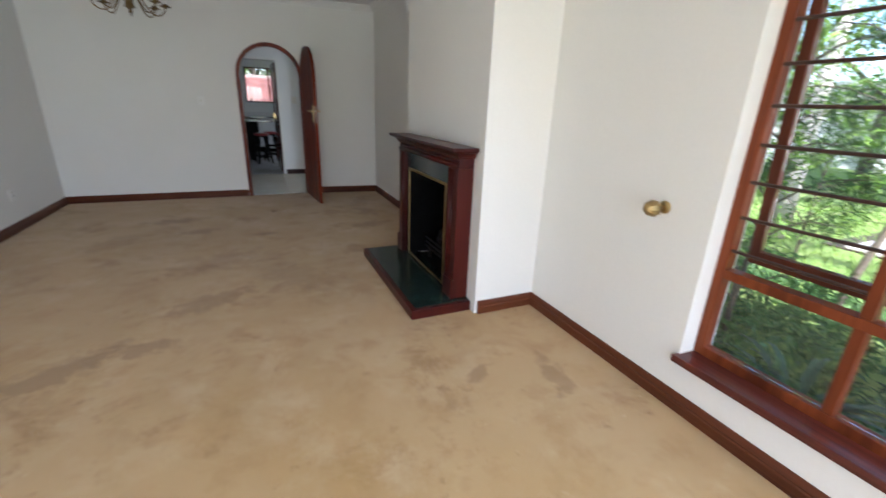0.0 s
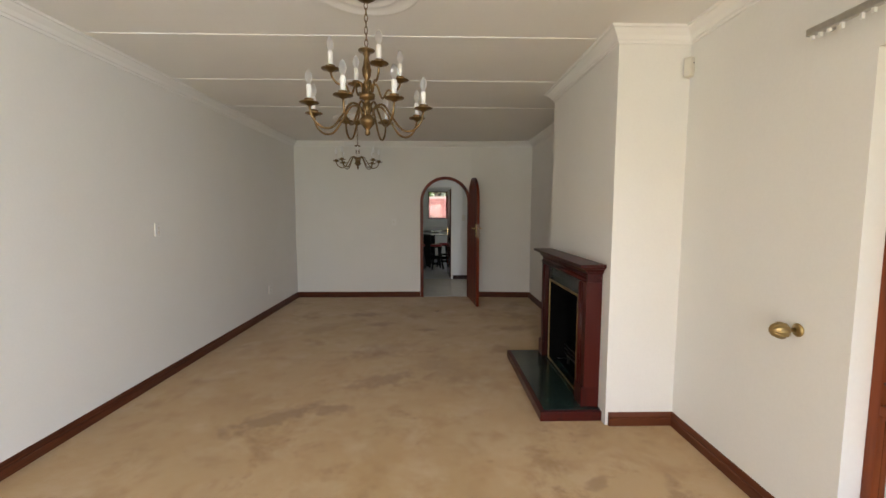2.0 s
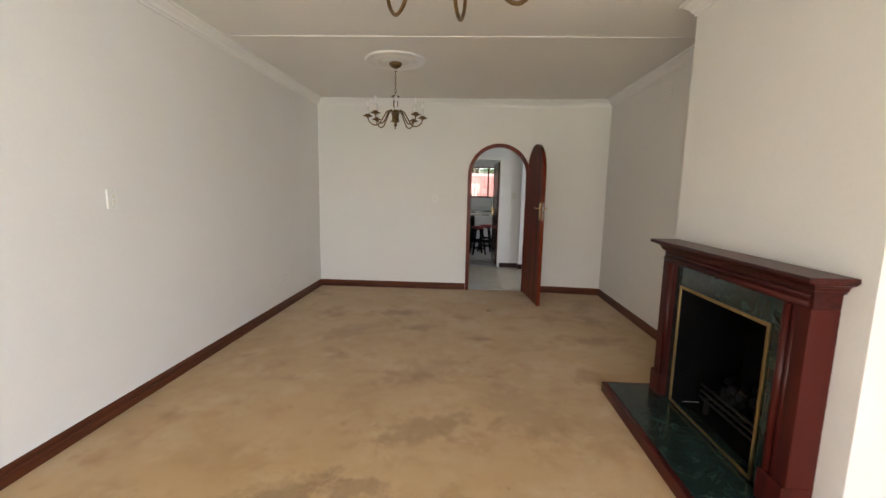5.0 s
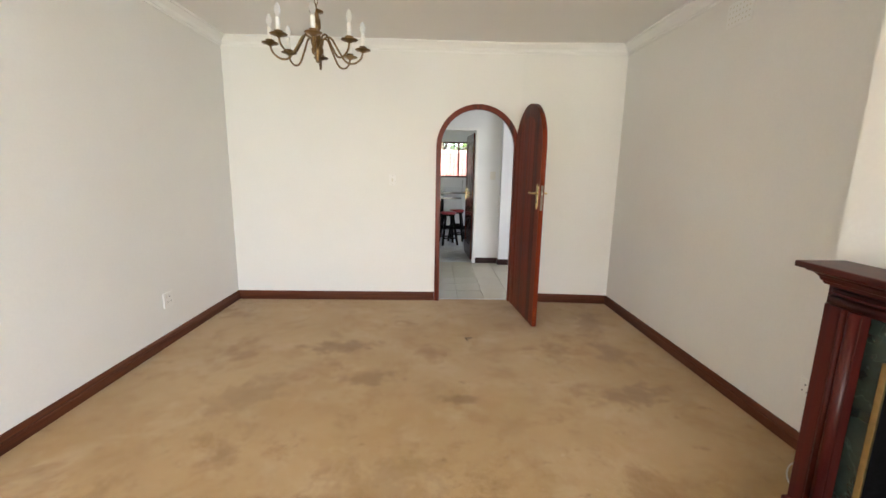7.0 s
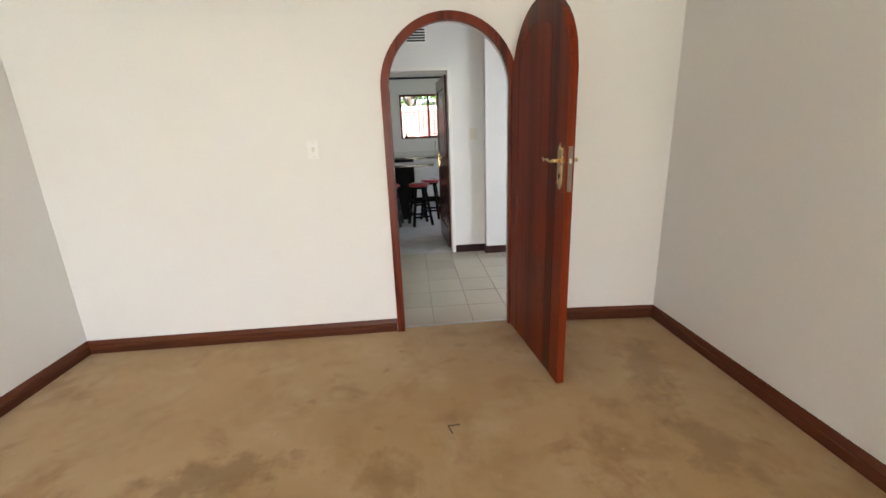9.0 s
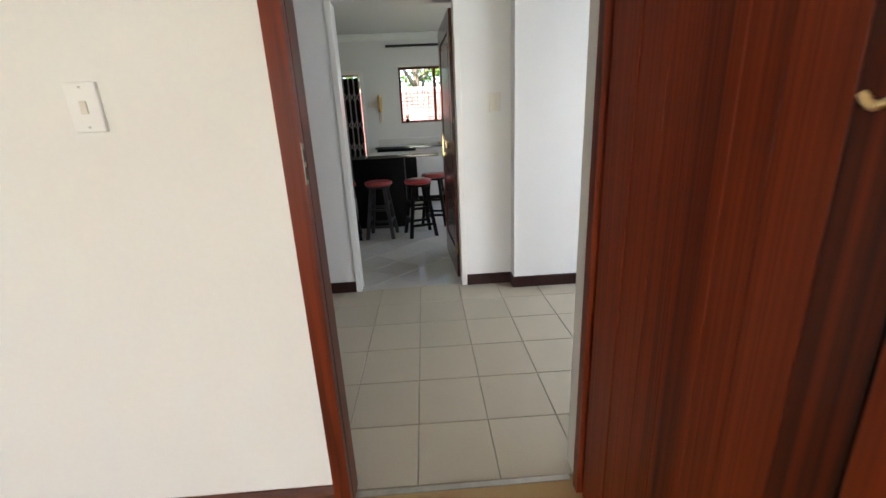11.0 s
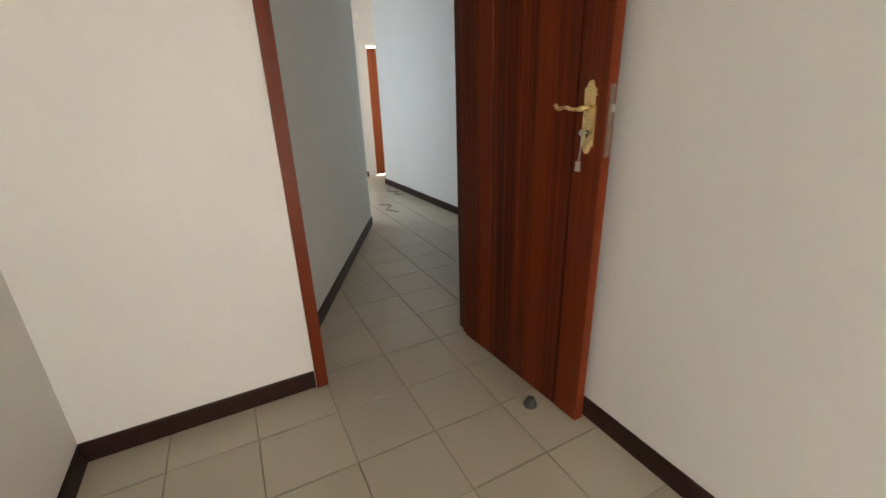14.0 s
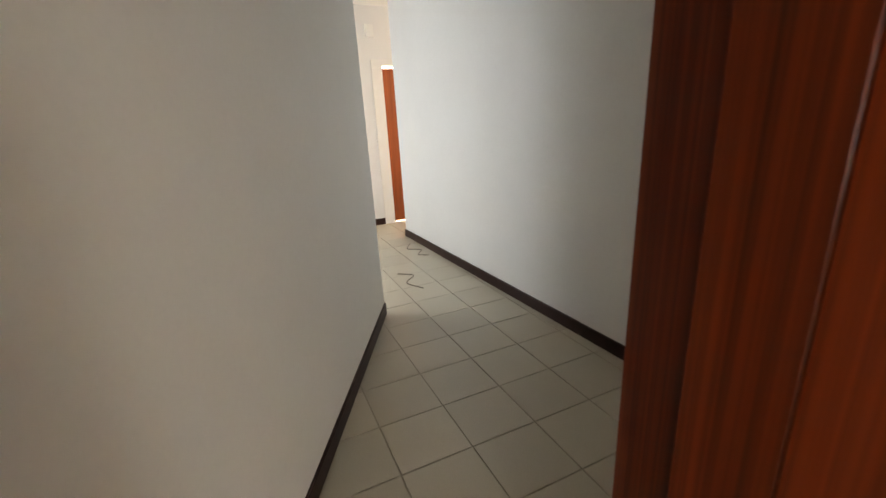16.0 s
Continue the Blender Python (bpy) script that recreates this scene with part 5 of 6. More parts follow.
window_3 = thing("window_3", "brown steel kitchen window with burglar bars", "window", kind="structure")
wy = KY1 + 0.10
bm = bmesh.new()
for x0, x1 in ((-0.08, -0.045), (1.125, 1.16), (0.50, 0.545)):
    box(bm, x0, x1, wy, wy + 0.04, 1.275, 2.165)
for z0, z1 in ((1.2752, 1.31), (2.13, 2.1648)):
    box(bm, -0.0448, 0.4998, wy, wy + 0.04, z0, z1)
    box(bm, 0.5452, 1.1248, wy, wy + 0.04, z0, z1)
part("window_frame", bm, M_CASEMENT, window_3)
for x0, x1 in ((-0.044, 0.499), (0.546, 1.124)):
    g = part("pane", boxes((x0, x1, wy + 0.018, wy + 0.022, 1.311, 2.129)), M_GLASS, window_3)
    g.visible_shadow = False
for k in range(5):
    for x0 in (-0.045, 0.545):
        x = x0 + 0.09 * (k + 1)
        bm = bmesh.new()
        tube(bm, [(x, wy - 0.02, 1.28), (x, wy - 0.02, 2.16)], 0.0045, 6)
        part("burglar_bar", bm, M_BURGLAR, window_3)
for z in (1.36, 2.08):
    bm = bmesh.new()
    tube(bm, [(-0.075, wy - 0.03, z), (1.155, wy - 0.03, z)], 0.0045, 6)
    part("burglar_bar", bm, M_BURGLAR, window_3)
part("window_sill", boxes((-0.078, 1.158, KY1 - 0.012, wy - 0.002, 1.2555, 1.2745), bevel=0.003), M_WHITECAB, window_3)
kr = thing("curtain_rail", "dark wooden curtain rail above the kitchen window", "curtain rail", (0.5, KY1 - 0.06, 2.47))
bm = bmesh.new()
tube(bm, [(-0.75, 0, 0), (0.75, 0, 0)], 0.019, 10)
part("rod", bm, M_GREYWOOD, kr)
for x in (-0.6, 0.6):
    part("bracket", boxes((x - 0.01, x + 0.01, 0.012, 0.06, -0.02, 0.01)), M_GREYWOOD, kr)

worktop = thing("kitchen_worktop", "dark polished granite worktop along the wall", "worktop")
part("slab", boxes((-0.50, KXE - 0.002, KY1 - 0.62, KY1 - 0.002, 0.885, 0.92), bevel=0.004), M_GRANITE, worktop)
part("upstand", boxes((-0.50, KXE - 0.002, KY1 - 0.022, KY1 - 0.0025, 0.9204, 1.02), bevel=0.002), M_WHITECAB, worktop, "white tiled upstand")
x = -0.48
for i, w in enumerate((0.62, 0.45, 0.45, 0.45, 0.45, 0.44)):
    cab = thing("base_cabinet", "white base cabinet with a dark plinth" if i else "black built-in oven unit under the worktop", "cabinet", (x, KY1 - 0.58, 0.0), group="kitchen base cabinets")
    part("body", boxes((0.001, w - 0.001, 0.02, 0.57, 0.1004, 0.884)), M_WHITECAB if i else M_DARKCAB, cab)
    part("plinth", boxes((0.001, w - 0.001, 0.05, 0.10, 0.0, 0.10)), M_DARKCAB, cab, "dark plinth")
    d = part("cabinet_door", boxes((0.004, w - 0.004, 0.0, 0.0195, 0.105, 0.875), bevel=0.002), M_WHITECAB if i else M_DARKCAB, cab)
    bm = bmesh.new()
    lathe(bm, [(0.0, 0.0), (0.006, 0.0), (0.006, 0.014), (0.014, 0.018), (0.014, 0.024), (0.0, 0.027)], 12, m=pose(w - 0.05, 0.0, 0.80, 90, 0, 0))
    part("knob", bm, M_STEEL, d)
    x += w + 0.002

tap = thing("kitchen_tap", "chrome swan-neck tap on the worktop", "tap", (0.62, KY1 - 0.12, 0.92))
bm = bmesh.new()
lathe(bm, [(0.0, 0.0), (0.025, 0.0), (0.022, 0.02), (0.014, 0.03), (0.014, 0.08), (0.0, 0.085)], 14)
part("base", bm, M_STEEL, tap, smooth=True)
bm = bmesh.new()
tube(bm, spline([(0, 0, 0.08), (0, 0, 0.22), (0, -0.05, 0.29), (0, -0.14, 0.28), (0, -0.17, 0.22)], 6), 0.010, 8)
part("spout", bm, M_STEEL, tap, smooth=True)
btl = thing("bottle", "clear plastic bottle on the kitchen worktop", "bottle", (0.78, KY1 - 0.3, 0.92))
bm = bmesh.new()
lathe(bm, [(0.0, 0.0), (0.034, 0.0), (0.036, 0.01), (0.036, 0.13), (0.030, 0.16), (0.013, 0.185), (0.013, 0.205), (0.0, 0.205)], 16)
part("body", bm, M_BULB, btl, smooth=True)
bm = bmesh.new()
lathe(bm, [(0.0, 0.2055), (0.016, 0.2055), (0.016, 0.225), (0.0, 0.226)], 12)
part("cap", bm, M_WHITEPLASTIC, btl)
pot = thing("sill_ornament", "small dark ornament on the kitchen window sill", "ornament", (0.03, KY1 + 0.035, 1.2745))
bm = bmesh.new()
lathe(bm, [(0.0, 0.0), (0.028, 0.0), (0.036, 0.03), (0.026, 0.06), (0.018, 0.066), (0.0, 0.066)], 14)
part("pot", bm, M_BLACKWOOD, pot, smooth=True)
bm = bmesh.new()
rng = random.Random(5)
for k in range(14):
    a, t = rng.random() * 6.28, rng.random()
    tube(bm, [(0, 0, 0.06), (0.02 * math.cos(a), 0.012 * math.sin(a), 0.10), (0.055 * t * math.cos(a), 0.03 * t * math.sin(a), 0.10 + 0.06 * rng.random())], [0.003, 0.004, 0.002], 5)
part("sprigs", bm, M_LEAFDARK, pot)

phone = thing("wall_telephone", "yellowed plastic intercom handset on the wall", "telephone", (-0.42, KY1, 1.60))
bm = bmesh.new()
box(bm, -0.20, -0.035, -0.010, 0.0, -0.055, 0.045, bevel=0.003)
part("wall_plate", bm, M_IVORY, phone)
bm = bmesh.new()
box(bm, -0.035, 0.045, -0.035, 0.0, -0.12, 0.12, bevel=0.010)
part("base", bm, M_YELLOWED, phone)
bm = bmesh.new()
tube(bm, spline([(0.005, -0.045, -0.125), (0.005, -0.070, -0.09), (0.005, -0.062, 0.0), (0.005, -0.070, 0.09), (0.005, -0.045, 0.13)], 5), [0.024] * 6 + [0.017] * 9 + [0.024] * 6, 10)
part("handset", bm, M_YELLOWED, phone, smooth=True)
bm = bmesh.new()
tube(bm, spline([(0.0, -0.03, -0.12), (-0.02, -0.03, -0.22), (-0.01, -0.02, -0.30), (0.01, -0.025, -0.24), (0.01, -0.03, -0.13)], 6), 0.006, 6)
part("cord", bm, M_YELLOWED, phone, smooth=True)

island = thing("breakfast_bar", "granite breakfast bar on a dark pedestal", "breakfast bar")
part("counter_top", boxes((-1.45, 0.425, 11.20, 11.86, 0.875, 0.91), bevel=0.006), M_GRANITE, island, "polished speckled granite top")
part("pedestal", boxes((-0.62, 0.0, 11.36, 11.78, 0.0, 0.8745), bevel=0.003), M_DARKCAB, island, "black laminate pedestal")
part("foot_rail", boxes((-1.40, -0.6204, 11.52, 11.56, 0.50, 0.54), bevel=0.003), M_GREYWOOD, island)
part("end_leg", boxes((-1.44, -1.4004, 11.30, 11.78, 0.0, 0.8745), bevel=0.003), M_DARKCAB, island)


def bar_stool(label, wood_mat, seat_mat):
    st = thing("bar_stool", label, "stool", group="stools at the breakfast bar")
    bm = bmesh.new()
    lathe(bm, [(0.0, 0.598), (0.135, 0.598), (0.150, 0.606), (0.157, 0.622), (0.152, 0.640), (0.130, 0.650), (0.06, 0.654), (0.0, 0.655)], 28)
    part("seat", bm, seat_mat, st, "round padded red vinyl seat", smooth=True)
    bm = bmesh.new()
    lathe(bm, [(0.0, 0.572), (0.128, 0.572), (0.132, 0.580), (0.132, 0.597), (0.0, 0.597)], 24)
    part("seat_base", bm, wood_mat, st)
    foot = {}
    for sx in (-1, 1):
        for sy in (-1, 1):
            bm = bmesh.new()
            vs = box(bm, -0.019, 0.019, -0.019, 0.019, 0, 0.571, bevel=0.003)
            for v in bm.verts:
                k = 1 - v.co.z / 0.571
                v.co.x += sx * (0.075 + 0.075 * k)
                v.co.y += sy * (0.075 + 0.075 * k)
            part("leg", bm, wood_mat, st)
    for z, off in ((0.14, 0.0), (0.33, 0.0)):
        d = 0.075 + 0.075 * (1 - z / 0.571)
        for s in (-1, 1):
            part("stretcher", boxes((-d + 0.018, d - 0.018, s * d - 0.010, s * d + 0.010, z - 0.014, z + 0.014), bevel=0.002), wood_mat, st)
            part("stretcher", boxes((s * d - 0.010, s * d + 0.010, -d + 0.018, d - 0.018, z + 0.05, z + 0.078), bevel=0.002), wood_mat, st)
    return st


s1 = bar_stool("black wooden bar stool with a red padded seat", M_BLACKWOOD, M_REDVINYL)
s1.matrix_basis = pose(-0.70, 10.93, 0, 0, 0, 8)
s2 = copy_thing(s1, pose(0.36, 11.42, 0, 0, 0, -12))
tagged(s2, "black wooden bar stool pushed under the counter end")
s3 = bar_stool("grey worn wooden bar stool with a red seat", M_GREYWOOD, M_REDVINYL)
s3.matrix_basis = pose(-0.29, 10.94, 0, 0, 0, -6)
s4 = bar_stool("black bar stool with a torn red seat", M_BLACKWOOD, M_REDVINYL)
s4.matrix_basis = pose(0.16, 10.92, 0, 0, 0, 14)
bm = bmesh.new()
rng = random.Random(8)
for k in range(7):
    a, r = rng.random() * 6.28, rng.random() * 0.07
    x, y = r * math.cos(a), r * math.sin(a) + 0.02
    prism(bm, [(x - 0.07, y - 0.008), (x - 0.02, y - 0.014), (x + 0.06, y - 0.006), (x + 0.07, y + 0.006), (x - 0.01, y + 0.012), (x - 0.06, y + 0.01)], "z", 0.6535 + 0.0004 * k, 0.6565 + 0.0004 * k)
part("torn_lining", bm, M_PAPER, s4, "pale lining showing through torn vinyl")

# ---------------------------------------------------------------- entry and passage details
window_4 = thing("window_4", "low timber window in the entry wall", "window", kind="structure")
bm = bmesh.new()
for x0, x1 in ((2.40, 2.45), (3.25, 3.30), (2.83, 2.87)):
    box(bm, x0, x1, 9.98, 10.03, 0.52, 2.05)
box(bm, 2.40, 3.30, 9.98, 10.03, 0.461, 0.5198)
box(bm, 2.40, 3.30, 9.98, 10.03, 2.0502, 2.099)
part("window_frame", bm, M_WINWOOD, window_4)
part("window_sill", boxes((2.38, 3.32, 9.92, 9.979, 0.435, 0.46), bevel=0.004), M_SILL, window_4)
# Unseen window, placed where its lamp lights the hall walls.
window_6 = thing("window_6", "unseen timber window placed to light the entry and hall", "window", kind="structure")
bm = bmesh.new()
for x0, x1 in ((2.80, 2.85), (4.05, 4.10), (3.425, 3.475)):
    box(bm, x0, x1, 7.33, 7.38, 0.40, 2.10)
box(bm, 2.80, 4.10, 7.33, 7.38, 0.351, 0.3998)
box(bm, 2.80, 4.10, 7.33, 7.38, 2.1002, 2.149)
part("window_frame", bm, M_WINWOOD, window_6)
# Unseen window, sized to suit the passage's fill lamp.
window_5 = thing("window_5", "unseen plain window added behind the passage's fill lamp", "window", kind="structure")
bm = bmesh.new()
for x0, x1 in ((-6.65, -6.60), (-5.975, -5.925), (-5.3, -5.25)):
    box(bm, x0, x1, 7.53, 7.58, 1.05, 2.10)
box(bm, -6.65, -5.25, 7.53, 7.58, 1.001, 1.0498)
box(bm, -6.65, -5.25, 7.53, 7.58, 2.1002, 2.149)
part("window_frame", bm, M_FRAMEWHITE, window_5)
# Opaque panel added to keep green lawn bounce out of the passage.
part("light_block", boxes((-6.598, -5.302, 7.552, 7.558, 1.052, 2.098)), M_FRAMEWHITE, window_5, "added white panel that blocks light from outside")
# Unseen window added as a setting for the nook's fill lamp.
window_7 = thing("window_7", "unseen narrow window added behind the nook's fill lamp", "window", kind="structure")
bm = bmesh.new()
for x0, x1 in ((-7.3, -7.26), (-6.72, -6.68)):
    box(bm, x0, x1, 11.83, 11.88, 0.85, 2.1)
box(bm, -7.26, -6.72, 11.83, 11.88, 0.851, 0.89)
box(bm, -7.26, -6.72, 11.83, 11.88, 2.06, 2.099)
part("window_frame", bm, M_FRAMEWHITE, window_7)
# The same kind of added panel shuts out daylight behind the nook lamp.
part("light_block", boxes((-7.258, -6.722, 11.852, 11.858, 0.892, 2.058)), M_FRAMEWHITE, window_7, "added white panel that blocks light from outside")
wire = thing("loose_wires", "thin loose wires lying on the passage tiles", "wire", (-5.7, 9.9, 0.003))
bm = bmesh.new()
tube(bm, spline([(-0.5, 0.3, 0), (-0.3, 0.2, 0.01), (-0.2, 0.32, 0.005), (-0.05, 0.22, 0.01), (0.0, 0.32, 0)], 5), 0.004, 5)
part("strand", bm, M_TWIG, wire)
bm = bmesh.new()
tube(bm, spline([(0.35, -0.15, 0), (0.5, -0.05, 0.012), (0.62, -0.16, 0.004), (0.8, -0.08, 0.0)], 5), 0.004, 5)
part("strand", bm, M_TWIG, wire)
sensor = thing("door_chime", "small white box high on the passage wall", "chime box", (-7.35, 10.30, 2.42))
part("case", boxes((0.0, 0.035, -0.05, 0.05, -0.07, 0.07), bevel=0.005), M_WHITEPLASTIC, sensor)


# ---------------------------------------------------------------- garden
GZ = -0.14
structure("ground", boxes((-300, 300, -300, 300, GZ - 0.3, GZ)), M_LAWN, "sunlit lawn and garden soil", category="ground")


def mesh_from(name, verts, faces, mat):
    me = bpy.data.meshes.new(name)
    me.from_pydata([tuple(v) for v in verts], [], faces)
    me.update()
    me.materials.append(mat)
    return me


def leaf_mesh(name, spots, length, width, mat, rng, droop=0.3):
    """Folded four-sided leaves at the given spots, each an island of its own."""
    verts, faces = [], []
    for p in spots:
        a = rng.random() * 6.283
        t = (rng.random() - 0.5) * 1.6 - droop
        d = Vector((math.cos(a) * math.cos(t), math.sin(a) * math.cos(t), math.sin(t)))
        s = d.cross(Vector((rng.random() - 0.5, rng.random() - 0.5, 1.0))).normalized()
        k = length * (0.65 + 0.7 * rng.random())
        w = width * (0.7 + 0.6 * rng.random())
        up = s.cross(d) * (w * 0.35)
        i = len(verts)
        verts += [p, p + d * k * 0.45 + s * w / 2 + up, p + d * k, p + d * k * 0.45 - s * w / 2 + up]
        faces += [(i, i + 1, i + 2), (i, i + 2, i + 3)]
    return mesh_from(name, verts, faces, mat)


def tree(name, label, category, at, height, trunk_r, spread, seed, leaf=(0.09, 0.032), leaves=2600, bark=None, foliage=None, low=0.45, lean=(0, 0), limbs=9, twigs=5):
    """A tapered trunk with limbs and twigs, and leaves along the twigs."""
    rng = random.Random(seed)
    ob = thing(name, label, category, at)
    trunk = bmesh.new()
    pts = [Vector((lean[0] * t + 0.06 * height * 0.2 * math.sin(5 * t + seed), lean[1] * t + 0.05 * height * 0.2 * math.cos(4 * t), height * t)) for t in (i / 8 for i in range(9))]
    tube(trunk, pts, [trunk_r * (1 - 0.85 * i / 8) for i in range(9)], 10)
    ends = []
    for k in range(limbs):
        t = low + (1 - low) * (k + rng.random() * 0.6) / limbs
        i = min(int(t * 8), 7)
        o = pts[i].lerp(pts[i + 1], t * 8 - i)
        a = k * 2.4 + rng.random() * 0.8
        reach = spread * (1.15 - 0.75 * (t - low) / (1 - low)) * (0.7 + 0.5 * rng.random())
        e = o + Vector((math.cos(a) * reach, math.sin(a) * reach, reach * (0.15 + 0.4 * rng.random())))
        mid = o.lerp(e, 0.5) + Vector((0, 0, 0.16 * reach))
        tube(trunk, spline([o, mid, e], 4), [trunk_r * 0.4 * (1 - 0.85 * q / 8) for q in range(9)], 6)
        for q in range(twigs):
            s = 0.35 + 0.65 * rng.random()
            b = (o.lerp(mid, s * 2) if s < 0.5 else mid.lerp(e, s * 2 - 1))
            aa = a + (rng.random() - 0.5) * 2.6
            ln = spread * (0.25 + 0.35 * rng.random())
            f = b + Vector((math.cos(aa) * ln, math.sin(aa) * ln, ln * (rng.random() - 0.55)))
            tube(trunk, [b, b.lerp(f, 0.5) + Vector((0, 0, 0.05 * ln)), f], [trunk_r * 0.12, trunk_r * 0.08, trunk_r * 0.03], 4)
            ends.append((b, f))
    part("trunk", trunk, bark or M_TWIG, ob, smooth=True)
    spots = []
    for k in range(leaves):
        b, f = ends[k % len(ends)]
        j = spread * 0.07
        spots.append(b.lerp(f, rng.random() ** 0.7) + Vector((rng.gauss(0, j), rng.gauss(0, j), rng.gauss(0, j))))
    crown = new("crown", leaf_mesh("crown", spots, leaf[0], leaf[1], foliage or M_LEAFLIGHT, rng))
    crown.parent = ob
    return ob


tree("tree", "slender feathery-leaved garden tree in sunlight", "tree", (4.1, 1.95, GZ), 3.8, 0.030, 1.5, 3, (0.095, 0.021), 9000, None, M_LEAFLIGHT, 0.30, (0.1, -0.6), 17, 8)
tree("birch_tree", "pale-barked garden tree with a straight trunk", "tree", (6.3, 3.55, GZ), 6.5, 0.12, 1.6, 8, (0.10, 0.05), 3600, M_BARK, M_LEAFLIGHT, 0.5, (0.15, 0.1), 11, 6)
tree("birch_tree", "pale-barked garden tree near the white wall", "tree", (8.3, 0.05, GZ), 6.0, 0.10, 1.5, 21, (0.10, 0.05), 2600, M_BARK, M_LEAFLIGHT, 0.5, (0.0, 0.3), 10, 5)
tree("shrub", "twiggy dark green shrub beside the window", "shrub", (2.85, 2.05, GZ), 1.9, 0.022, 0.55, 14, (0.075, 0.013), 3000, M_TWIG, M_LEAFDARK, 0.10, (0.0, -0.05), 16, 6)
tree("shrub", "leafy green shrub on the lawn's edge", "shrub", (5.4, 2.9, GZ), 1.5, 0.02, 0.7, 15, (0.07, 0.026), 2400, M_TWIG, M_LEAFLIGHT, 0.08, (0, 0), 14, 6)
for i, (x, y, h, sp) in enumerate(((14.5, 6.0, 7.0, 3.0), (15.0, -4.0, 7.5, 3.2), (17.0, 1.5, 8.0, 3.4), (12.0, 10.5, 7.0, 2.8), (0.2, 19.6, 5.2, 2.6), (3.2, 20.2, 5.6, 2.6), (-3.4, 20.0, 5.4, 2.6), (3.9, 14.6, 4.6, 1.6))):
    tree("tree", "leafy green garden tree in full sun", "tree", (x, y, GZ), h, 0.16, sp, 40 + i, (0.20, 0.10), 3600, M_TWIG, M_LEAFLIGHT, 0.22, (0, 0), 14, 7)

rng = random.Random(77)
spots = []
for k in range(15000):
    x, y = 2.02 + 2.6 * rng.random() ** 1.2, rng.uniform(-1.6, 3.4)
    h = 0.36 * (0.65 + 0.6 * noise.noise(Vector((x * 1.3, y * 1.3, 2.0)))) * min(1.0, (4.9 - x) / 1.2)
    spots.append(Vector((x, y, GZ + max(h, 0.03) * (0.25 + 0.75 * rng.random()))))
tagged(new("ground_cover", leaf_mesh("ground_cover", spots, 0.075, 0.030, M_LEAFDARK, rng, -0.2)), "low dark green ground cover under the window", "ground cover", "", "stuff")
verts, faces = [], []
for k in range(16000):
    x, y = rng.uniform(3.9, 10.0), rng.uniform(-3.0, 7.0)
    a, h, w = rng.random() * 6.283, 0.03 + 0.05 * rng.random(), 0.006 + 0.005 * rng.random()
    i = len(verts)
    verts += [(x - w * math.sin(a), y + w * math.cos(a), GZ), (x + w * math.sin(a), y - w * math.cos(a), GZ), (x + h * 0.5 * math.cos(a), y + h * 0.5 * math.sin(a), GZ + h)]
    faces.append((i, i + 1, i + 2))
tagged(new("grass", mesh_from("grass", verts, faces, M_GRASS)), "short sunlit lawn grass", "grass", "", "stuff")

for cx, cy, seed in ((2.42, 1.40, 1), (2.55, 0.72, 2)):
    rng = random.Random(seed)
    plant = thing("agapanthus", "clump of long strap-shaped grey-green leaves", "plant", (cx, cy, GZ))
    verts, faces = [], []
    for k in range(34):
        a, ln, w = rng.random() * 6.283, 0.40 + 0.30 * rng.random(), 0.014 + 0.008 * rng.random()
        d, s = Vector((math.cos(a), math.sin(a), 0)), Vector((-math.sin(a), math.cos(a), 0))
        i = len(verts)
        for q in range(7):
            t = q / 6
            p = d * (ln * (0.08 + 0.75 * t ** 1.3)) + Vector((0, 0, ln * (1.25 * t - 0.95 * t * t)))
            ww = w * (1 - t ** 3) + 0.001
            verts += [p - s * ww, p + s * ww]
        for q in range(6):
            j = i + 2 * q
            faces.append((j, j + 1, j + 3, j + 2))
    lv = new("leaves", mesh_from("leaves", verts, faces, M_STRAP))
    lv.parent = plant

paving = structure("pavement", boxes((6.6, 9.9, -2.2, 3.2, GZ, GZ + 0.02)), M_SOIL, "pale stone garden paving", category="paving")
slab_mesh = finish(boxes((-0.225, 0.225, -0.225, 0.225, 0.0, 0.03), bevel=0.006), "paving_slab", M_PAVE)
for i in range(7):
    for k in range(11):
        s = new("paving_slab", slab_mesh)
        s.parent = paving
        s.matrix_basis = pose(6.86 + 0.465 * i, -1.95 + 0.47 * k, GZ + 0.018, 0, 0, 0)
step = thing("stepping_stone", "square pale stepping stone among the plants", "stepping stone", (3.15, 0.22, GZ))
part("stone", boxes((-0.24, 0.24, -0.24, 0.24, 0.0, 0.32), bevel=0.01), M_PAVE, step)
for x, y, s in ((8.7, 1.05, 1.0), (8.9, 0.55, 0.75), (9.2, 2.2, 0.9)):
    pt = thing("flower_pot", "terracotta flower pot on the paving", "flower pot", (x, y, GZ + 0.048), group="terracotta pots")
    bm = bmesh.new()
    lathe(bm, [(0.0, 0.0), (0.13 * s, 0.0), (0.19 * s, 0.32 * s), (0.215 * s, 0.325 * s), (0.215 * s, 0.39 * s), (0.185 * s, 0.39 * s), (0.18 * s, 0.34 * s), (0.0, 0.34 * s)], 20)
    part("pot", bm, M_TERRA, pt)
    rng = random.Random(int(x * 10))
    sp = [Vector((rng.gauss(0, 0.11 * s), rng.gauss(0, 0.11 * s), 0.36 * s + abs(rng.gauss(0, 0.14)))) for k in range(160)]
    lv = new("foliage", leaf_mesh("foliage", sp, 0.09, 0.04, M_LEAFDARK, rng))
    lv.parent = pt


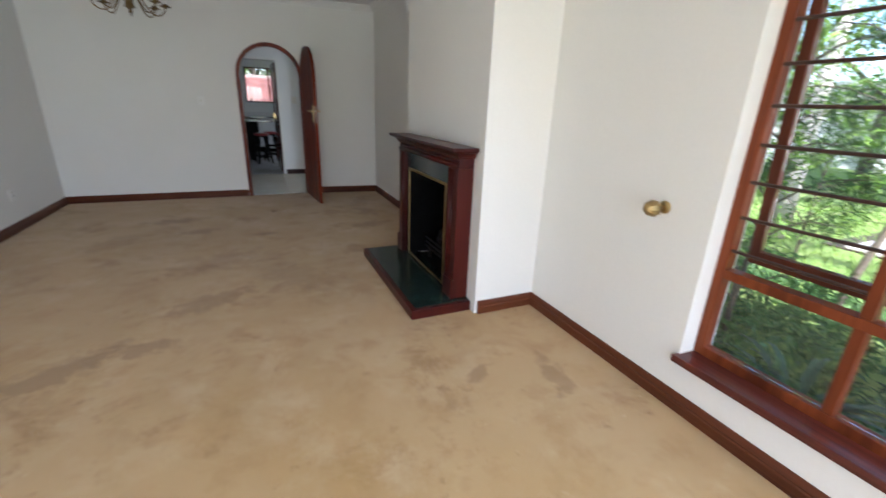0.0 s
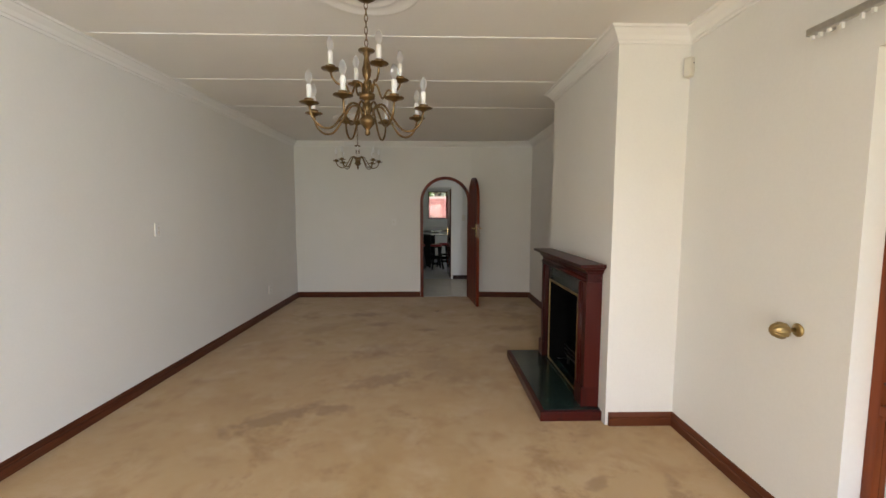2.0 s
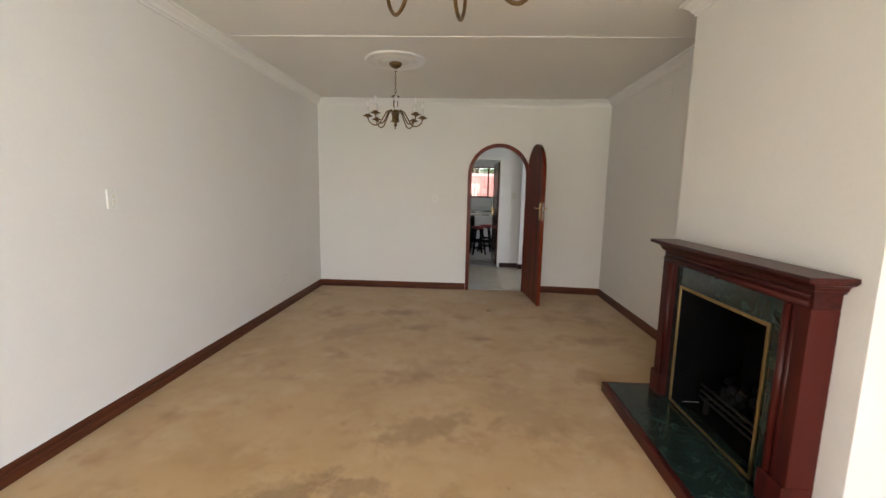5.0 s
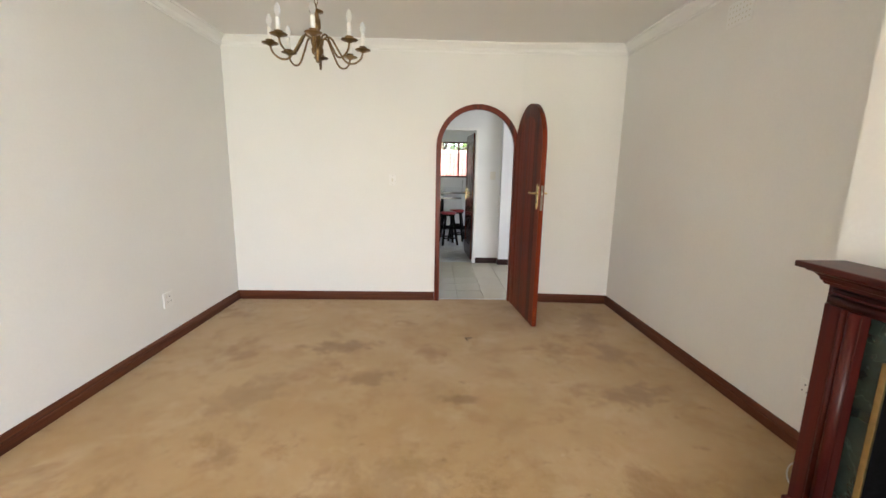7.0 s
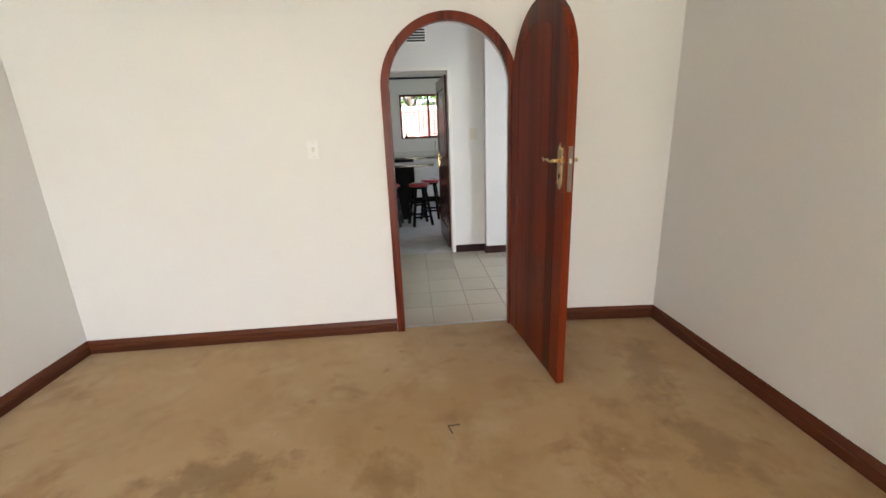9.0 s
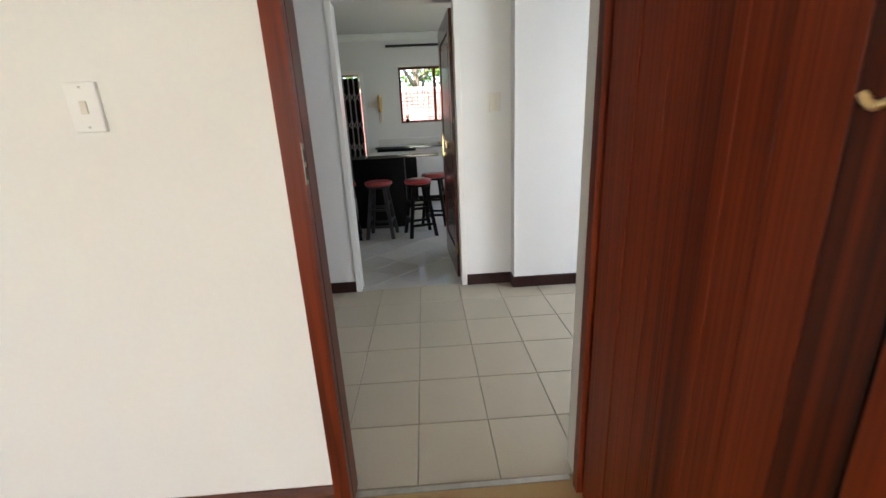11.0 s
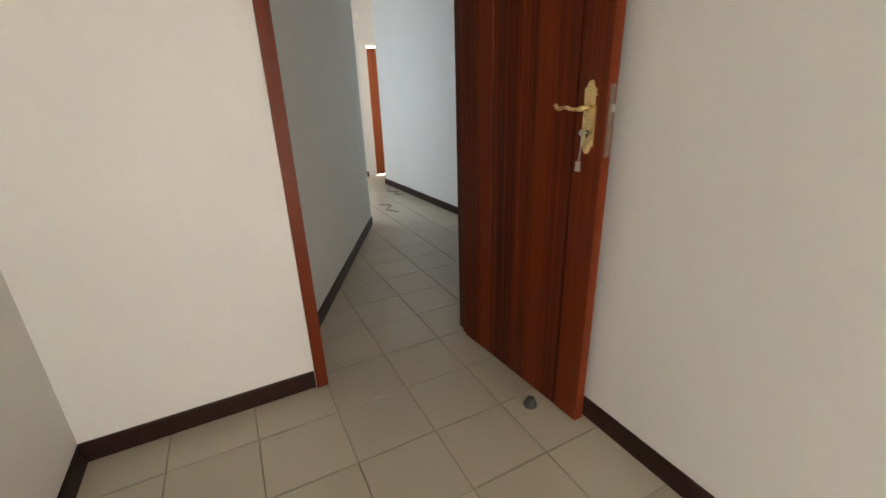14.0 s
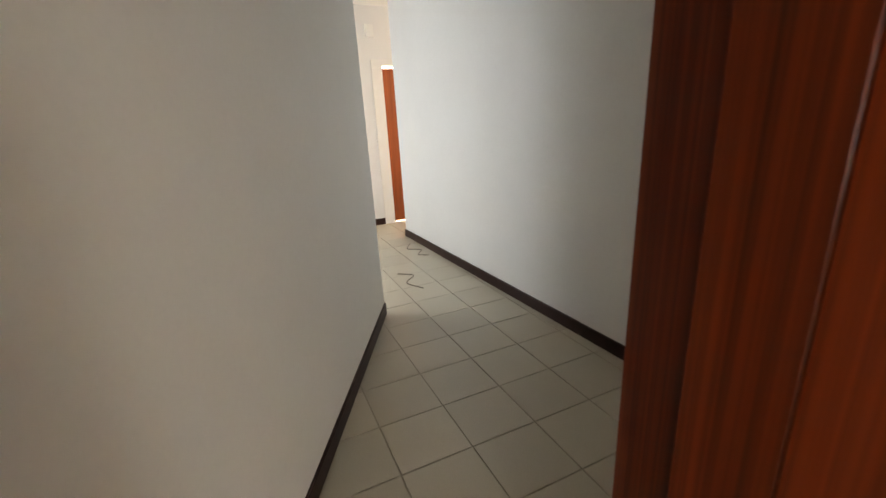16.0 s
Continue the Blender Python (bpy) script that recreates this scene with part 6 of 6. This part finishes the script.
# ---------------------------------------------------------------- brick walls, piece by piece
def brick_wall(ob, axis, face, a0, a1, z0, z1, mat, near, joined_name):
    """Stretcher-bond bricks on a wall's face; those inside near (a0, a1, z0, z1) are pieces of their own."""
    bw, bh, bd, j = 0.222, 0.073, 0.03, 0.011
    bm = boxes((-bw / 2, bw / 2, -bd, 0.004, 0.0, bh), bevel=0.0)
    es = [e for e in bm.edges if e.verts[0].co.y < -bd + 1e-4 and e.verts[1].co.y < -bd + 1e-4]
    bmesh.ops.bevel(bm, geom=es, offset=0.004, segments=1, affect="EDGES")
    me = finish(bm, "brick", mat)
    base = [v.co.copy() for v in me.vertices]
    polys = [tuple(p.vertices) for p in me.polygons]
    verts, faces = [], []
    rows, count = int((z1 - z0) / (bh + j)), 0
    rng = random.Random(2)
    for r in range(rows):
        z = z0 + r * (bh + j)
        a = a0 + (bw + j) / 2 * (1 + r % 2)
        while a + bw / 2 <= a1:
            m = (pose(a, face, z) if axis == "y" else pose(face, a, z, 0, 0, -90)) @ pose(0, rng.uniform(-0.003, 0.003), 0)
            if near[0] < a < near[1] and near[2] < z < near[3] and count < 300:
                b = new("brick", me)
                b.parent = ob
                b.matrix_basis = m
                count += 1
            else:
                i = len(verts)
                verts += [m @ v for v in base]
                faces += [tuple(i + q for q in p) for p in polys]
            a += bw + j
    rest = new("bricks", mesh_from("bricks", verts, faces, mat))
    rest.parent = ob
    tagged(rest, kind="stuff")


white_house = thing("garden_building", "white-painted brick building beyond the lawn", "building", (0, 0, 0))
part("wall", boxes((10.4, 10.6, -9.0, 3.6, GZ, 3.3)), M_MORTARWHITE, white_house, "whitewashed brick wall")
bm = bmesh.new()
prism(bm, [(9.9, 3.25), (10.0, 3.2), (14.2, 5.2), (14.2, 5.3)], "y", -9.3, 3.9)
part("roof", bm, M_ROOF, white_house)
part("plinth", boxes((10.33, 10.399, -9.0, 3.6, GZ, 0.25)), M_BRICKRED, white_house)
gw = part("window", boxes((10.35, 10.399, 1.0, 2.0, 1.1, 2.2)), M_CASEMENT, white_house, "brown timber window")
part("sill", boxes((10.30, 10.349, 0.95, 2.05, 1.04, 1.099)), M_BRICKRED, gw)
for y0, y1 in ((1.06, 1.47), (1.53, 1.94)):
    part("pane", boxes((10.346, 10.3495, y0, y1, 1.16, 2.14)), M_GLASS, gw)
garden_wall = structure("garden_wall", boxes((-5.0, 6.0, 17.0, 17.2, GZ, 2.12)), M_MORTAR, "sunlit red face-brick garden wall", category="wall")
east_wall = structure("boundary_wall", boxes((-5.0, 10.4, 22.5, 22.7, GZ, 2.6), (18.0, 18.2, -14.0, 22.7, GZ, 2.6)), M_BRICKWHITE, "plain garden boundary wall", category="wall")


# ---------------------------------------------------------------- floor tiles, piece by piece
def clip_rect(poly, x0, x1, y0, y1):
    for axis, v, keep in ((0, x0, 1), (0, x1, -1), (1, y0, 1), (1, y1, -1)):
        out = []
        for i, p in enumerate(poly):
            q = poly[(i + 1) % len(poly)]
            dp, dq = (p[axis] - v) * keep, (q[axis] - v) * keep
            if dp >= 0:
                out.append(p)
            if dp * dq < 0:
                t = dp / (dp - dq)
                out.append((p[0] + (q[0] - p[0]) * t, p[1] + (q[1] - p[1]) * t))
        poly = out
        if len(poly) < 3:
            return []
    return poly


def tile_bm(outline, depth, bev):
    """A tile with a slightly rounded upper edge."""
    c = Vector((sum(p[0] for p in outline) / len(outline), sum(p[1] for p in outline) / len(outline)))
    verts, faces, k = [], [], len(outline)
    for z, inset in ((-depth, 0.0), (-bev, 0.0), (0.0, bev)):
        for p in outline:
            d = Vector(p) - c
            f = 1 - inset / max(d.length, 0.01) * 1.2
            verts.append((c.x + d.x * f, c.y + d.y * f, z))
    for r in range(2):
        for i in range(k):
            j = (i + 1) % k
            faces.append((r * k + i, r * k + j, (r + 1) * k + j, (r + 1) * k + i))
    faces.append(tuple(range(2 * k, 3 * k)))
    return verts, faces


def tile_floor(ob, regions, pitch, gap, origin, turn, mat, limit=300):
    """Square tiles over rectangles; the first ones are pieces, those past the limit are joined."""
    ca, sa = math.cos(radians(turn)), math.sin(radians(turn))
    px, py = pitch
    h, g = (px - gap) / 2, (py - gap) / 2
    full = [(-h, -g), (h, -g), (h, g), (-h, g)]
    pitch = max(pitch)
    whole = [(ca * x - sa * y, sa * x + ca * y) for x, y in full]
    v, f = tile_bm(whole, 0.0054, 0.0016)
    shared = mesh_from("tile", v, f, mat)
    made, rest_v, rest_f = 0, [], []
    rng = random.Random(9)
    for x0, x1, y0, y1 in regions:
        reach = int(max(abs(x0 - origin[0]), abs(x1 - origin[0]), abs(y0 - origin[1]), abs(y1 - origin[1])) / pitch * 1.5) + 2
        for i in range(-reach, reach):
            for k in range(-reach, reach):
                u, w = (i + 0.5) * px, (k + 0.5) * py
                cx, cy = origin[0] + ca * u - sa * w, origin[1] + sa * u + ca * w
                if not (x0 - pitch < cx < x1 + pitch and y0 - pitch < cy < y1 + pitch):
                    continue
                poly = [(cx + x, cy + y) for x, y in whole]
                cut = clip_rect(poly, x0, x1, y0, y1)
                if len(cut) < 3:
                    continue
                area = abs(sum(p[0] * q[1] - q[0] * p[1] for p, q in zip(cut, cut[1:] + cut[:1]))) / 2
                if area < 0.0002:
                    continue
                same = area > px * py * 0.9
                z = rng.uniform(-0.0004, 0.0004)
                if same:
                    me = shared
                else:
                    v, f = tile_bm([(p[0] - cx, p[1] - cy) for p in cut], 0.0054, 0.0016)
                if made < limit:
                    t = new("tile", shared if same else mesh_from("tile", v, f, mat))
                    t.parent = ob
                    t.matrix_basis = pose(cx, cy, z)
                    made += 1
                else:
                    if same:
                        v, f = tile_bm(whole, 0.0054, 0.0016)
                    b = len(rest_v)
                    rest_v += [(p[0] + cx, p[1] + cy, p[2] + z) for p in v]
                    rest_f += [tuple(b + q for q in p) for p in f]
    if rest_v:
        r = new("tiles", mesh_from("tiles", rest_v, rest_f, mat))
        r.parent = ob
        tagged(r, kind="stuff")


tile_floor(hall_floor, [(-2.33, 2.24, 7.348, 9.256), (-6.2, -2.33, 8.05, 10.385), (2.24, 4.3, 7.42, 9.96), (-7.4, -6.2, 7.62, 11.8), (-6.2, -4.7, 7.62, 8.05)], (0.302, 0.3205), 0.0045, (0.128, 7.996), -0.7, M_TILE)
tile_floor(kitchen_floor, [(-0.322, 0.477, 9.266, 9.37), (KXW, KXE, 9.37, KY1)], (0.313, 0.313), 0.006, (-0.058, 9.968), 45, M_KTILE, 290)
brick_wall(white_house, "x", 10.4, -6.0, 3.6, 0.27, 3.1, M_BRICKWHITE, (-0.6, 3.6, 0.3, 1.8), "bricks")
brick_wall(garden_wall, "y", 17.0, -3.2, 4.0, GZ, 2.1, M_BRICKRED, (-0.9, 2.5, 0.5, 2.1), "bricks")
